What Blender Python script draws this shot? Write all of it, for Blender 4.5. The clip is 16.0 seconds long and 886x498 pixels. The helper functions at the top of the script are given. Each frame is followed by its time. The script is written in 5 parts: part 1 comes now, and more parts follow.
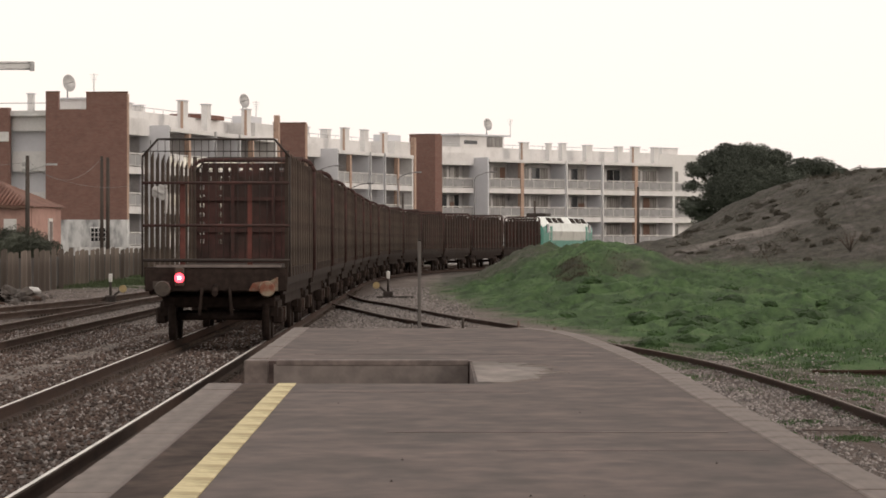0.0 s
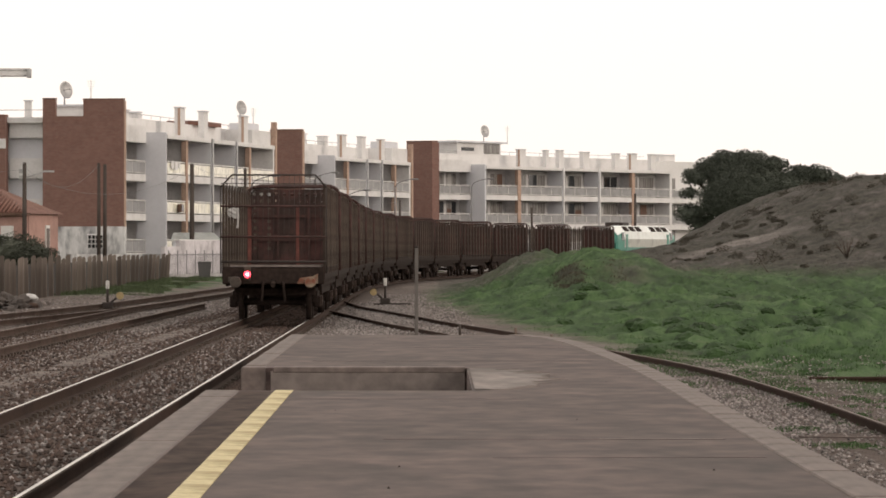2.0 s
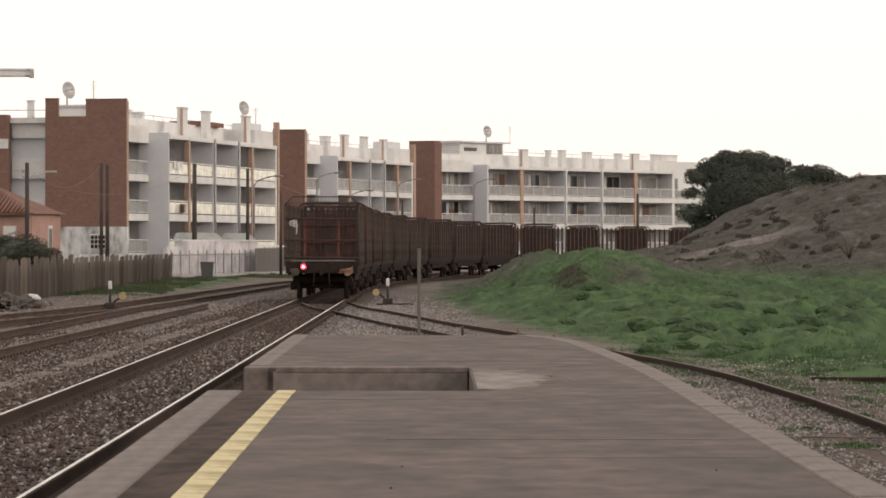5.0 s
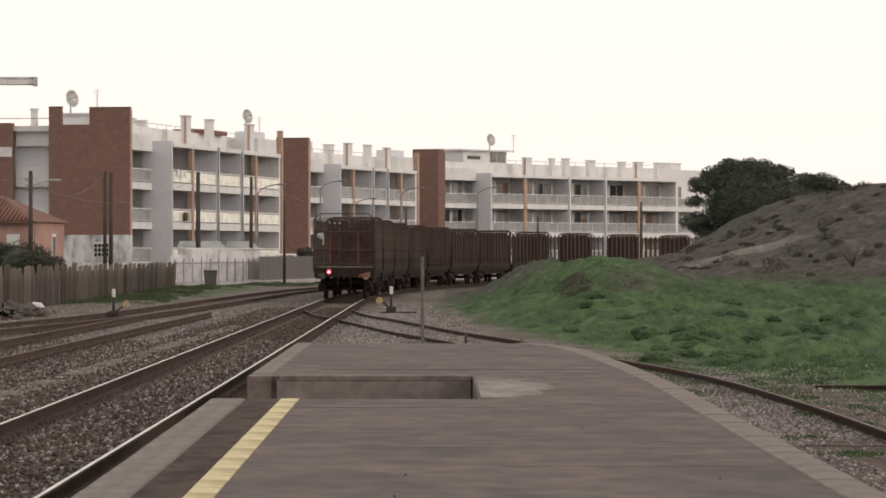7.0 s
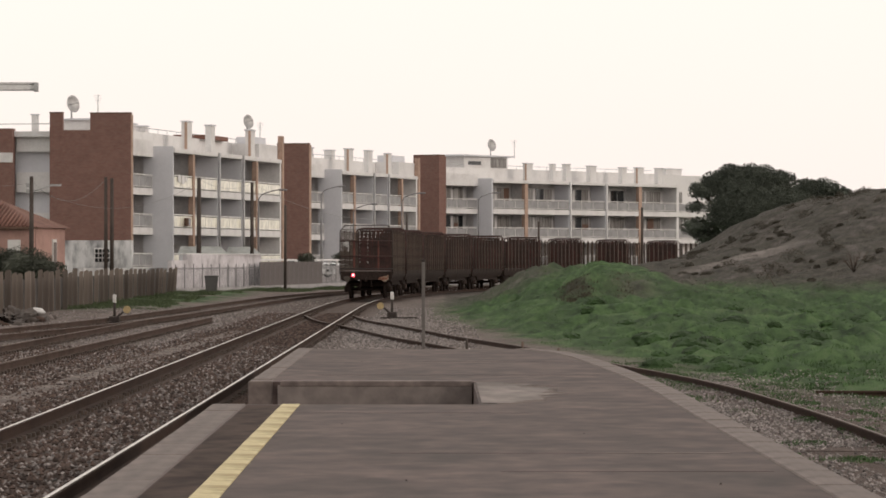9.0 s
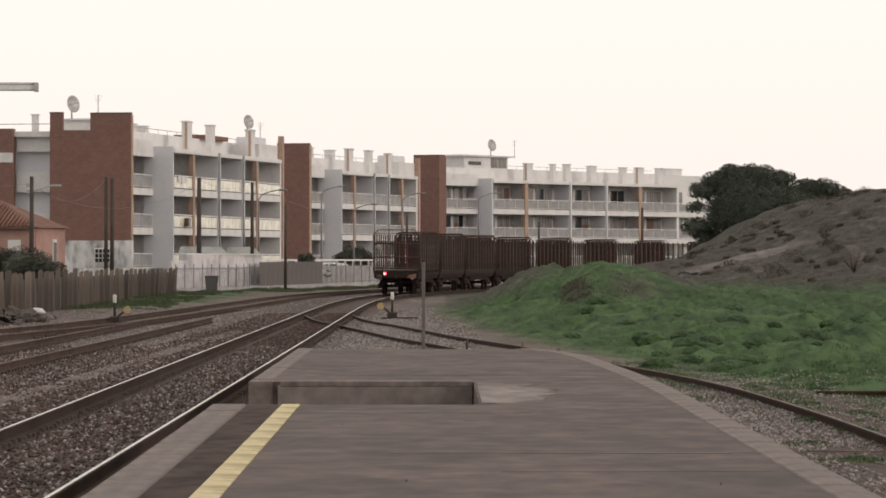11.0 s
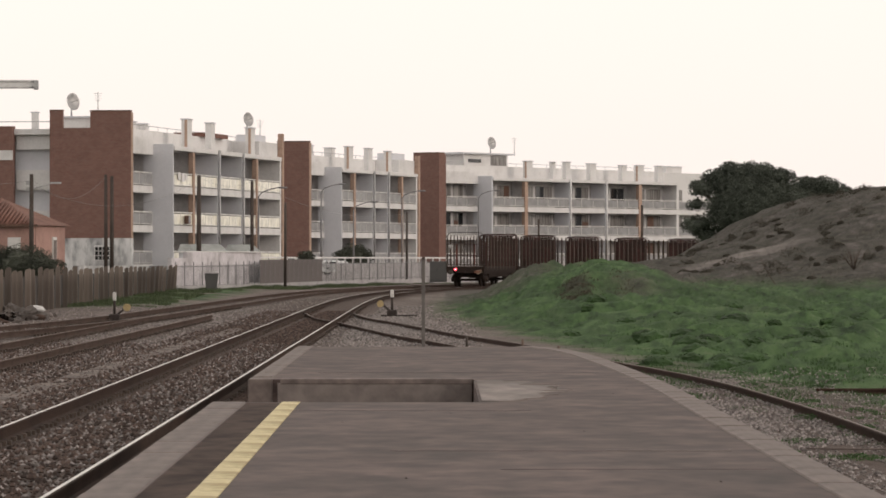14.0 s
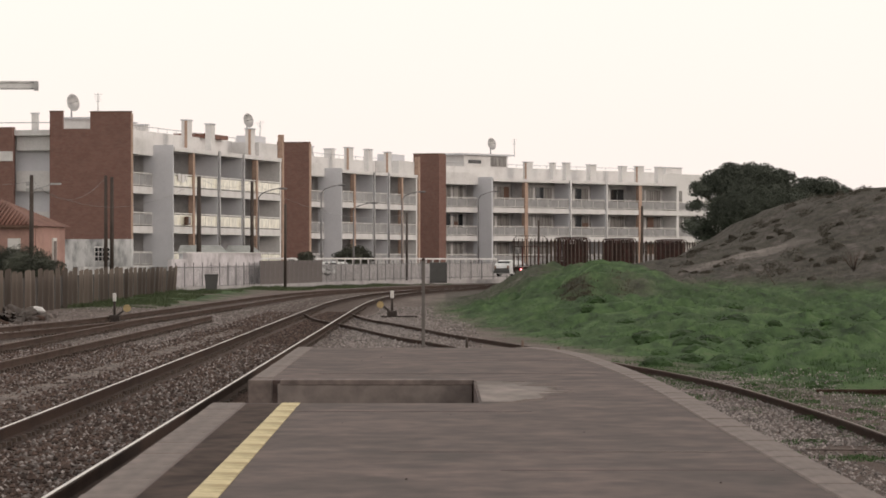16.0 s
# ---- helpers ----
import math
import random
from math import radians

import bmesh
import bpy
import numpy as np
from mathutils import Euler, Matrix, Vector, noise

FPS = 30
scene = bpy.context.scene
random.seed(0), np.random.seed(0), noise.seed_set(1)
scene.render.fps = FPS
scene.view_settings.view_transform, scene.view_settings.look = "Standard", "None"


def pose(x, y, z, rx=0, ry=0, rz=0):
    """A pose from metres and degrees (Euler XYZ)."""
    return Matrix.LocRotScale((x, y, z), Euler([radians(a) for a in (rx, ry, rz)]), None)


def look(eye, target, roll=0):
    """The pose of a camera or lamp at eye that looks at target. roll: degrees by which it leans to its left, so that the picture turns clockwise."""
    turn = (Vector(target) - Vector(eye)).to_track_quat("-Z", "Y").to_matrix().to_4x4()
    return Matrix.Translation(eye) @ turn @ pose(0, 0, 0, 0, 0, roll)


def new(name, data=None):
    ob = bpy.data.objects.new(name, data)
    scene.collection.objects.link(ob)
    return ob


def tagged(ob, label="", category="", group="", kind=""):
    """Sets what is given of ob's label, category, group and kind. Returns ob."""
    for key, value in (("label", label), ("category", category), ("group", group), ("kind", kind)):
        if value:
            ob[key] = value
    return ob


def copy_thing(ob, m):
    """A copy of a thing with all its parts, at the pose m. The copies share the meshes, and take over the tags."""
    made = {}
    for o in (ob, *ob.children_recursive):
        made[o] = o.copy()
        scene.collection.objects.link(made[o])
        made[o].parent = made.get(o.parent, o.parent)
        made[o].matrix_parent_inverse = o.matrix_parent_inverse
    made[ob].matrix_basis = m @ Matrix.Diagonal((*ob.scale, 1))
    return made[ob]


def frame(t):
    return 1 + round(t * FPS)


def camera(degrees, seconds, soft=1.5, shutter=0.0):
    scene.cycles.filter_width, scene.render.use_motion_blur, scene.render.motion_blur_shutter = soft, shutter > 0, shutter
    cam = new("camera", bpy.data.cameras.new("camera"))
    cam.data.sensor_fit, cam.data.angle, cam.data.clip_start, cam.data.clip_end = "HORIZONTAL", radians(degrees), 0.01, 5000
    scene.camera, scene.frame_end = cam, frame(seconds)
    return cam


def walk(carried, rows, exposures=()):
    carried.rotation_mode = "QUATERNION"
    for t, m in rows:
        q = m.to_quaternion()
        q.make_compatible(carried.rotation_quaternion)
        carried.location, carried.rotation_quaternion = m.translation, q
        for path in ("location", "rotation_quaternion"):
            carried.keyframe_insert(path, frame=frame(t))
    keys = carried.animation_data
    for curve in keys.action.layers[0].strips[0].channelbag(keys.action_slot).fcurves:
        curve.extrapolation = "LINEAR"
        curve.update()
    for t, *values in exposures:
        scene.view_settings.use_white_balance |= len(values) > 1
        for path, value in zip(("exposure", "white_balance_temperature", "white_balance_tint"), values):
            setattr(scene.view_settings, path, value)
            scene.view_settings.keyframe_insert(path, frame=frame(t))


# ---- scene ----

# ---- camera ----
EYE = Vector((0.0, 0.0, 1.853))
LENS = 8000.0
cam = camera(2 * math.degrees(math.atan(784 / LENS)), 16.0, soft=1.7)


def aim(right, down):
    """A pose of the camera on its tripod: small swings from the resting line of sight."""
    return look(EYE, EYE + Vector((right / LENS, 1.0, (20.5 - down) / LENS)) * 100)


walk(cam, [(t, aim(a, b)) for t, a, b in (
    (0.0, 7, 34.5), (0.5, 9, 30), (1.0, 10.3, 25.7), (1.5, 12, 23.3), (2.0, 12.2, 22.3), (2.5, 12, 22.3), (3.0, 12.8, 24),
    (3.5, 10.5, 26.5), (4.0, 10.3, 26.6), (4.2, 9.9, 25.9), (6.5, 3, 12.3), (7.0, 1.5, 7.4), (7.5, 0.5, 2.9), (8.0, 0.3, 0),
    (8.5, 0.2, -1.5), (9.0, 0, -2.3), (11.5, -0.3, -2.5), (12.0, 0, -1.7), (12.5, 0, -1.4), (13.0, 0, -0.5), (13.5, 0, 0.6),
    (14.0, 0, 1.7), (14.5, 0, 1.7), (15.0, 0, 0.5), (15.5, 0, 0), (16.0, 0, 0))],
     [(0.0, 0.04, 6720, 15), (0.5, 0.10, 6750, 15), (1.0, 0.125, 6780, 15), (4.2, 0.125, 6780, 15), (7.0, 0.02, 6640, 15), (9.0, -0.06, 6620, 15), (16.0, -0.06, 6620, 15)])

# ---- sky and light ----
world = bpy.data.worlds.new("overcast_dusk")
scene.world = world
world.use_nodes = True
wn, wl = world.node_tree.nodes, world.node_tree.links
SUN_EL, SUN_AZ = radians(16), radians(112)      # azimuth clockwise from +y
sky = wn.new("ShaderNodeTexSky")
sky.sky_type, sky.sun_disc, sky.sun_elevation, sky.sun_rotation = "NISHITA", False, SUN_EL, SUN_AZ
sky_dim = wn.new("ShaderNodeMix")
sky_dim.data_type, sky_dim.blend_type = "RGBA", "MULTIPLY"
sky_dim.inputs[0].default_value = 1.0
sky_dim.inputs[7].default_value = (0.1, 0.1, 0.1, 1)
wl.new(sky.outputs[0], sky_dim.inputs[6])
wco = wn.new("ShaderNodeTexCoord")
wsep = wn.new("ShaderNodeSeparateXYZ")
wl.new(wco.outputs["Generated"], wsep.inputs[0])
cloud = wn.new("ShaderNodeValToRGB")
cloud.color_ramp.elements[0].position, cloud.color_ramp.elements[0].color = 0.0, (0.93, 0.86, 0.80, 1)
cloud.color_ramp.elements[1].position, cloud.color_ramp.elements[1].color = 0.08, (0.97, 0.95, 0.865, 1)
wl.new(wsep.outputs[2], cloud.inputs[0])
wmix = wn.new("ShaderNodeMix")
wmix.data_type = "RGBA"
wmix.inputs[0].default_value = 0.93
wl.new(sky_dim.outputs[2], wmix.inputs[6])
wl.new(cloud.outputs[0], wmix.inputs[7])
wl.new(wmix.outputs[2], wn["Background"].inputs[0])
wn["Background"].inputs[1].default_value = 1.16
sun_data = bpy.data.lights.new("sun", "SUN")
sun_data.energy, sun_data.angle, sun_data.color = 0.8, radians(14), (1.0, 0.9, 0.78)
sun = new("sun", sun_data)
sun.matrix_world = look((0, 0, 0), (-math.sin(SUN_AZ) * math.cos(SUN_EL), -math.cos(SUN_AZ) * math.cos(SUN_EL), -math.sin(SUN_EL)))


# ---- materials ----
def material(name, color, rough=0.85, vary=0.25, bump=0.3, fine=14.0, metal=0.0, second=None, second_scale=0.7,
             amount=0.5, stretch=(1, 1, 1), spec=0.3, per_object=0.0, per_island=0.0, bump_dist=0.02):
    """A worn surface: fine grain, broad blotches of a second colour, and relief."""
    m = bpy.data.materials.new(name)
    m.use_nodes = True
    n, l = m.node_tree.nodes, m.node_tree.links
    b = n["Principled BSDF"]
    b.inputs["Metallic"].default_value = metal
    b.inputs["Specular IOR Level"].default_value = spec
    co, mp = n.new("ShaderNodeTexCoord"), n.new("ShaderNodeMapping")
    mp.inputs["Scale"].default_value = stretch
    l.new(co.outputs["Object"], mp.inputs[0])
    grain, broad = n.new("ShaderNodeTexNoise"), n.new("ShaderNodeTexNoise")
    grain.inputs["Scale"].default_value, grain.inputs["Detail"].default_value = fine, 6
    broad.inputs["Scale"].default_value, broad.inputs["Detail"].default_value = second_scale, 5
    broad.inputs["Roughness"].default_value = 0.62
    l.new(mp.outputs[0], grain.inputs[0]), l.new(mp.outputs[0], broad.inputs[0])
    two = n.new("ShaderNodeMix")
    two.data_type = "RGBA"
    two.inputs[6].default_value = (*color, 1)
    two.inputs[7].default_value = (*(second or [c * 0.75 for c in color]), 1)
    edge = n.new("ShaderNodeMapRange")
    edge.inputs[1].default_value, edge.inputs[2].default_value = 0.62 - 0.3 * amount, 0.78 - 0.3 * amount
    l.new(broad.outputs[0], edge.inputs[0]), l.new(edge.outputs[0], two.inputs[0])
    light = n.new("ShaderNodeMapRange")
    light.inputs[1].default_value, light.inputs[2].default_value = 0.3, 0.7
    light.inputs[3].default_value, light.inputs[4].default_value = 1 - vary, 1 + vary
    l.new(grain.outputs[0], light.inputs[0])
    value = light.outputs[0]
    for strength, node, socket in ((per_object, "ShaderNodeObjectInfo", "Random"), (per_island, "ShaderNodeNewGeometry", "Random Per Island")):
        if strength:
            info, rng, mul = n.new(node), n.new("ShaderNodeMapRange"), n.new("ShaderNodeMath")
            rng.inputs[3].default_value, rng.inputs[4].default_value = 1 - strength, 1 + strength
            mul.operation = "MULTIPLY"
            l.new(info.outputs[socket], rng.inputs[0]), l.new(rng.outputs[0], mul.inputs[0]), l.new(value, mul.inputs[1])
            value = mul.outputs[0]
    out = n.new("ShaderNodeVectorMath")
    out.operation = "SCALE"
    l.new(two.outputs[2], out.inputs[0]), l.new(value, out.inputs["Scale"]), l.new(out.outputs[0], b.inputs["Base Color"])
    ro = n.new("ShaderNodeMapRange")
    ro.inputs[3].default_value, ro.inputs[4].default_value = max(0, rough - 0.1), min(1, rough + 0.08)
    l.new(grain.outputs[0], ro.inputs[0]), l.new(ro.outputs[0], b.inputs["Roughness"])
    if bump:
        bp = n.new("ShaderNodeBump")
        bp.inputs["Strength"].default_value, bp.inputs["Distance"].default_value = bump, bump_dist
        l.new(grain.outputs[0], bp.inputs["Height"]), l.new(bp.outputs[0], b.inputs["Normal"])
    return m


M_PLATFORM = material("platform_concrete", (0.091, 0.064, 0.059), 0.86, 0.42, fine=11, second=(0.065, 0.046, 0.042), second_scale=2.6, amount=0.62, stretch=(0.3, 0.13, 1), bump=0.3, spec=0.27)
M_STRIP = material("dark_asphalt_strip", (0.062, 0.044, 0.038), 0.9, 0.4, fine=11, second=(0.036, 0.025, 0.022), second_scale=2.6, stretch=(0.4, 0.15, 1), bump=0.3, spec=0.05)
M_COPING = material("coping_stone", (0.146, 0.116, 0.106), 0.85, 0.3, fine=8, second=(0.108, 0.086, 0.079), second_scale=1.1, amount=0.55, stretch=(1, 0.15, 1), per_object=0.07)
M_PATCH = material("worn_light_concrete", (0.180, 0.150, 0.138), 0.85, 0.3, fine=9, second=(0.115, 0.092, 0.084), second_scale=2.2, amount=0.62, stretch=(0.5, 0.14, 1))
M_YELLOW = material("yellow_paint", (0.49, 0.41, 0.235), 0.75, 0.2, fine=16, second=(0.30, 0.235, 0.12), second_scale=1.4, per_object=0.035)
M_STONE = material("crushed_stone", (0.074, 0.050, 0.042), 0.95, 0.3, fine=20, per_island=0.55, bump=0)
M_PALE_STONE = material("pale_crushed_stone", (0.205, 0.180, 0.172), 0.95, 0.3, fine=20, per_island=0.6, bump=0)
M_LINING = material("grey_rendered_concrete", (0.165, 0.138, 0.128), 0.9, 0.2, fine=6, second=(0.11, 0.09, 0.084), second_scale=0.9)
M_TROUGH = material("earth_stained_concrete", (0.118, 0.092, 0.082), 0.95, 0.3, fine=7, second=(0.078, 0.060, 0.052), second_scale=1.1, amount=0.6, stretch=(1, 0.3, 1))
M_RAIL_SIDE = material("rusty_rail", (0.045, 0.027, 0.021), 0.9, 0.3, fine=20, bump=0.1, spec=0.1)
M_RAIL_RUST = material("weathered_rail_rust", (0.076, 0.052, 0.043), 0.95, 0.3, fine=15, bump=0.1, spec=0.08)
M_RAIL_TOP = material("polished_steel", (0.55, 0.50, 0.47), 0.36, 0.08, fine=3, metal=1.0, bump=0)
M_RAIL_DULL = material("dull_rusty_steel", (0.115, 0.080, 0.064), 0.6, 0.25, fine=8, metal=0.3, bump=0)
M_SLEEPER = material("old_sleeper_wood", (0.075, 0.055, 0.045), 0.9, 0.4, fine=12, stretch=(1, 5, 1), per_object=0.25)
M_DARK = material("sooty_steel", (0.036, 0.027, 0.024), 0.75, 0.3, fine=10, bump=0.1)
M_WAGON = material("brown_wagon_paint", (0.062, 0.027, 0.024), 0.8, 0.3, fine=5, second=(0.036, 0.021, 0.018), second_scale=0.9, amount=0.7, bump=0.1)
M_UNDER = material("black_greasy_steel", (0.031, 0.022, 0.019), 0.95, 0.3, fine=9, bump=0.1, spec=0.08)
M_STAKE = material("grimy_stanchion_steel", (0.068, 0.052, 0.043), 0.9, 0.3, fine=3, spec=0.1, second=(0.046, 0.027, 0.023), second_scale=0.5, bump=0.1, per_object=0.2)
M_DECK_EDGE = material("pale_deck_edge", (0.16, 0.13, 0.12), 0.6, 0.3, fine=6)


# ---- building helpers ----
def mesh_from(name, verts, faces, mats, smooth=False, indices=None):
    me = bpy.data.meshes.new(name)
    me.from_pydata([tuple(v) for v in verts], [], faces)
    for m in mats if isinstance(mats, (list, tuple)) else [mats]:
        me.materials.append(m)
    if indices is not None:
        me.polygons.foreach_set("material_index", indices)
    if smooth:
        me.polygons.foreach_set("use_smooth", [True] * len(me.polygons))
    me.update()
    return me


CUBE = [(0, 1, 3, 2), (4, 6, 7, 5), (0, 4, 5, 1), (2, 3, 7, 6), (0, 2, 6, 4), (1, 5, 7, 3)]
shared = {}


def add(name, me, parent=None, m=None, label=""):
    ob = new(name, me)
    if parent is not None:
        ob.parent = parent
    if m is not None:
        ob.matrix_basis = m
    return tagged(ob, label)


def block_mesh(name, size, mat, bevel=0.0):
    """A block on its base centre, its edges eased; equal blocks share one mesh."""
    key = (name, tuple(round(s, 4) for s in size), mat.name, bevel)
    if key not in shared:
        bm = bmesh.new()
        bmesh.ops.create_cube(bm, size=1)
        bmesh.ops.scale(bm, vec=size, verts=bm.verts)
        bmesh.ops.translate(bm, vec=(0, 0, size[2] / 2), verts=bm.verts)
        if bevel:
            bmesh.ops.bevel(bm, geom=bm.edges[:], offset=bevel, segments=1, affect="EDGES")
        me = bpy.data.meshes.new(name)
        bm.to_mesh(me)
        bm.free()
        me.materials.append(mat)
        shared[key] = me
    return shared[key]


def block(name, size, mat, parent, x, y, z, rz=0, label="", bevel=0.0, rx=0, ry=0):
    return add(name, block_mesh(name, size, mat, bevel), parent, pose(x, y, z, rx, ry, rz), label)


def part(name, bm, mat, parent, label="", m=None, smooth=False):
    me = bpy.data.meshes.new(name)
    bm.to_mesh(me)
    bm.free()
    me.materials.append(mat)
    if smooth:
        me.polygons.foreach_set("use_smooth", [True] * len(me.polygons))
    return add(name, me, parent, m, label)


def tube_mesh(name, r0, r1, h, mat, n=10):
    key = (name, r0, r1, h, mat.name, n)
    if key not in shared:
        bm = bmesh.new()
        bmesh.ops.create_cone(bm, cap_ends=True, segments=n, radius1=r0, radius2=r1, depth=h)
        bmesh.ops.translate(bm, vec=(0, 0, h / 2), verts=bm.verts)
        me = bpy.data.meshes.new(name)
        bm.to_mesh(me)
        bm.free()
        me.materials.append(mat)
        me.polygons.foreach_set("use_smooth", [len(p.vertices) == 4 for p in me.polygons])
        shared[key] = me
    return shared[key]


def tube(name, r0, r1, h, mat, parent, m, label="", n=10):
    return add(name, tube_mesh(name, r0, r1, h, mat, n), parent, m, label)


def beam_between(name, a, b, r, mat, parent, label="", n=6):
    a, b = Vector(a), Vector(b)
    turn = (b - a).to_track_quat("Z", "Y").to_matrix().to_4x4()
    return tube(name, r, r, round((b - a).length, 3), mat, parent, Matrix.Translation(a) @ turn, label, n)


def thing(name, label, category, m=None, group="", kind=""):
    ob = new(name)
    ob.empty_display_size = 0.3
    if m is not None:
        ob.matrix_basis = m
    return tagged(ob, label, category, group, kind)


def prism(outline, z0, z1):
    bm = bmesh.new()
    lo = [bm.verts.new((x, y, z0)) for x, y in outline]
    hi = [bm.verts.new((x, y, z1)) for x, y in outline]
    bm.faces.new(hi), bm.faces.new(lo[::-1])
    for i in range(len(outline)):
        j = (i + 1) % len(outline)
        bm.faces.new((lo[i], lo[j], hi[j], hi[i]))
    bmesh.ops.recalc_face_normals(bm, faces=bm.faces)
    return bm


def smooth01(t):
    t = np.clip(t, 0, 1)
    return t * t * (3 - 2 * t)


# ---- the railway line: straight, then a spiral into a right-hand curve ----
DS = 0.5
LINE_S = np.arange(-160, 1700) * DS
LINE_TH = -0.0020162 + np.concatenate([[0], np.cumsum(np.clip((LINE_S[:-1] - 166.68) * 1.23e-5, 0, 0.00203) * DS)])
LINE_X = np.concatenate([[0], np.cumsum(np.sin(LINE_TH[:-1]) * DS)])
LINE_Y = np.concatenate([[0], np.cumsum(np.cos(LINE_TH[:-1]) * DS)])
LINE_X += -3.9205 - np.interp(0, LINE_S, LINE_X)
LINE_Y -= np.interp(0, LINE_S, LINE_Y)


def on_line(s, side=0.0):
    """Place and heading on the main line, s metres along it, side metres to its right."""
    x, y, th = (float(np.interp(s, LINE_S, a)) for a in (LINE_X, LINE_Y, LINE_TH))
    return x + side * math.cos(th), y - side * math.sin(th), th


def bend(points, step=1.0):
    """A smooth line through a few points (Catmull-Rom)."""
    p = [np.array(q, float) for q in points]
    p = [2 * p[0] - p[1]] + p + [2 * p[-1] - p[-2]]
    out = []
    for i in range(1, len(p) - 2):
        k = max(2, int(np.linalg.norm(p[i + 1] - p[i]) / step))
        for j in range(k):
            t = j / k
            out.append(0.5 * (2 * p[i] + (p[i + 1] - p[i - 1]) * t + (2 * p[i - 1] - 5 * p[i] + 4 * p[i + 1] - p[i + 2]) * t * t
                              + (3 * p[i] - p[i - 1] - 3 * p[i + 1] + p[i + 2]) * t ** 3))
    out.append(p[-2])
    return [tuple(q) for q in out]


RAIL = [(-0.065, -0.16), (0.065, -0.16), (0.065, -0.147), (0.012, -0.13), (0.012, -0.045), (0.035, -0.035), (0.035, -0.006),
        (0.019, 0.0), (-0.019, 0.0), (-0.035, -0.006), (-0.035, -0.035), (-0.012, -0.045), (-0.012, -0.13), (-0.065, -0.147)]


def rail(parent, pts, top, label="", side=None):
    verts, faces, idx = [], [], []
    n = len(RAIL)
    for i, (x, y) in enumerate(pts):
        a, b = pts[max(i - 1, 0)], pts[min(i + 1, len(pts) - 1)]
        dx, dy = b[0] - a[0], b[1] - a[1]
        q = math.hypot(dx, dy)
        for u, w in RAIL:
            verts.append((x + u * dy / q, y - u * dx / q, w))
    for i in range(len(pts) - 1):
        for j in range(n):
            k = (j + 1) % n
            faces.append((i * n + j, i * n + k, (i + 1) * n + k, (i + 1) * n + j))
            idx.append(1 if j == 7 else 0)
    faces += [tuple(range(n))[::-1], tuple(range((len(pts) - 1) * n, len(pts) * n))]
    idx += [0, 0]
    return add("rail", mesh_from("rail", verts, faces, [side or M_RAIL_SIDE, top], indices=idx), parent, None, label)


def side_points(pts, side):
    out = []
    for i, (x, y) in enumerate(pts):
        a, b = pts[max(i - 1, 0)], pts[min(i + 1, len(pts) - 1)]
        q = math.hypot(b[0] - a[0], b[1] - a[1])
        out.append((x + side * (b[1] - a[1]) / q, y - side * (b[0] - a[0]) / q))
    return out


HALF_GAUGE = 0.8675
sv, sf = [], []
for cx, cy, cz, sx, sy, sz in ((0, 0, -0.262, 2.6, 0.25, 0.075), (-1.0, 0, -0.15, 0.06, 0.14, 0.05), (-0.74, 0, -0.15, 0.06, 0.14, 0.05),
                               (0.74, 0, -0.15, 0.06, 0.14, 0.05), (1.0, 0, -0.15, 0.06, 0.14, 0.05)):
    k = len(sv)
    sv += [(cx + a * sx / 2, cy + b * sy / 2, cz + c * sz / 2) for a in (-1, 1) for b in (-1, 1) for c in (-1, 1)]
    sf += [tuple(k + i for i in f) for f in CUBE]
SLEEPER = mesh_from("sleeper", sv, sf, M_SLEEPER)


def sleepers(parent, pts, first, last):
    run, nxt = 0.0, first
    for a, b in zip(pts[:-1], pts[1:]):
        d = math.hypot(b[0] - a[0], b[1] - a[1])
        while run <= nxt < run + d and nxt < last:
            t = (nxt - run) / d
            ob = add("sleeper", SLEEPER, parent, pose(a[0] + (b[0] - a[0]) * t, a[1] + (b[1] - a[1]) * t, random.uniform(-0.015, 0.012),
                                                      0, 0, math.degrees(math.atan2(b[1] - a[1], b[0] - a[0])) - 90 + random.uniform(-1, 1)))
            nxt += 0.6
        run += d

# ---- ground: one sheet to the horizon, with the grassy bank and the scrub hill ----
def track_x(y):
    return np.interp(y, LINE_Y, LINE_X)


def grass_edge(y):
    """Where the grass begins, right of the branch line."""
    return np.interp(y, (-60, 40, 60, 80, 92, 114, 140, 166, 200, 250, 300, 420), (9.5, 8.0, 6.2, 4.6, 3.5, 2.0, 0.6, -0.4, -0.6, 0.0, 4.0, 32))


def lumps(x, y, size):
    return noise.noise(Vector((x / size, y / (size * 1.6), size)))


def height(x, y):
    keep = smooth01((x - track_x(y) - 2.6) / 4.0)
    inside = smooth01((x - grass_edge(y)) / 5.0)
    z = 0.62 * smooth01((y - 88) / 70) * inside
    ridge = 1.12 * smooth01((x - 1.9) / 2.6) * np.exp(-((y - 212) / 24.0) ** 2 / 2) * (1 - smooth01((x - 10) / 8))
    mound = 0.84 * smooth01((x - 4.1) / 1.9) * (1 - smooth01((x - 7.0) / 3.4)) * smooth01((y - 159.5) / 9.5) * (1 - smooth01((y - 178) / 22))
    hill = 5.0 * smooth01((x - 8.8) / 13.2) * smooth01((y - 138) / 88) * (1 - smooth01((y - 262) / 50))
    return -0.2 + keep * (z + ridge + mound + hill)


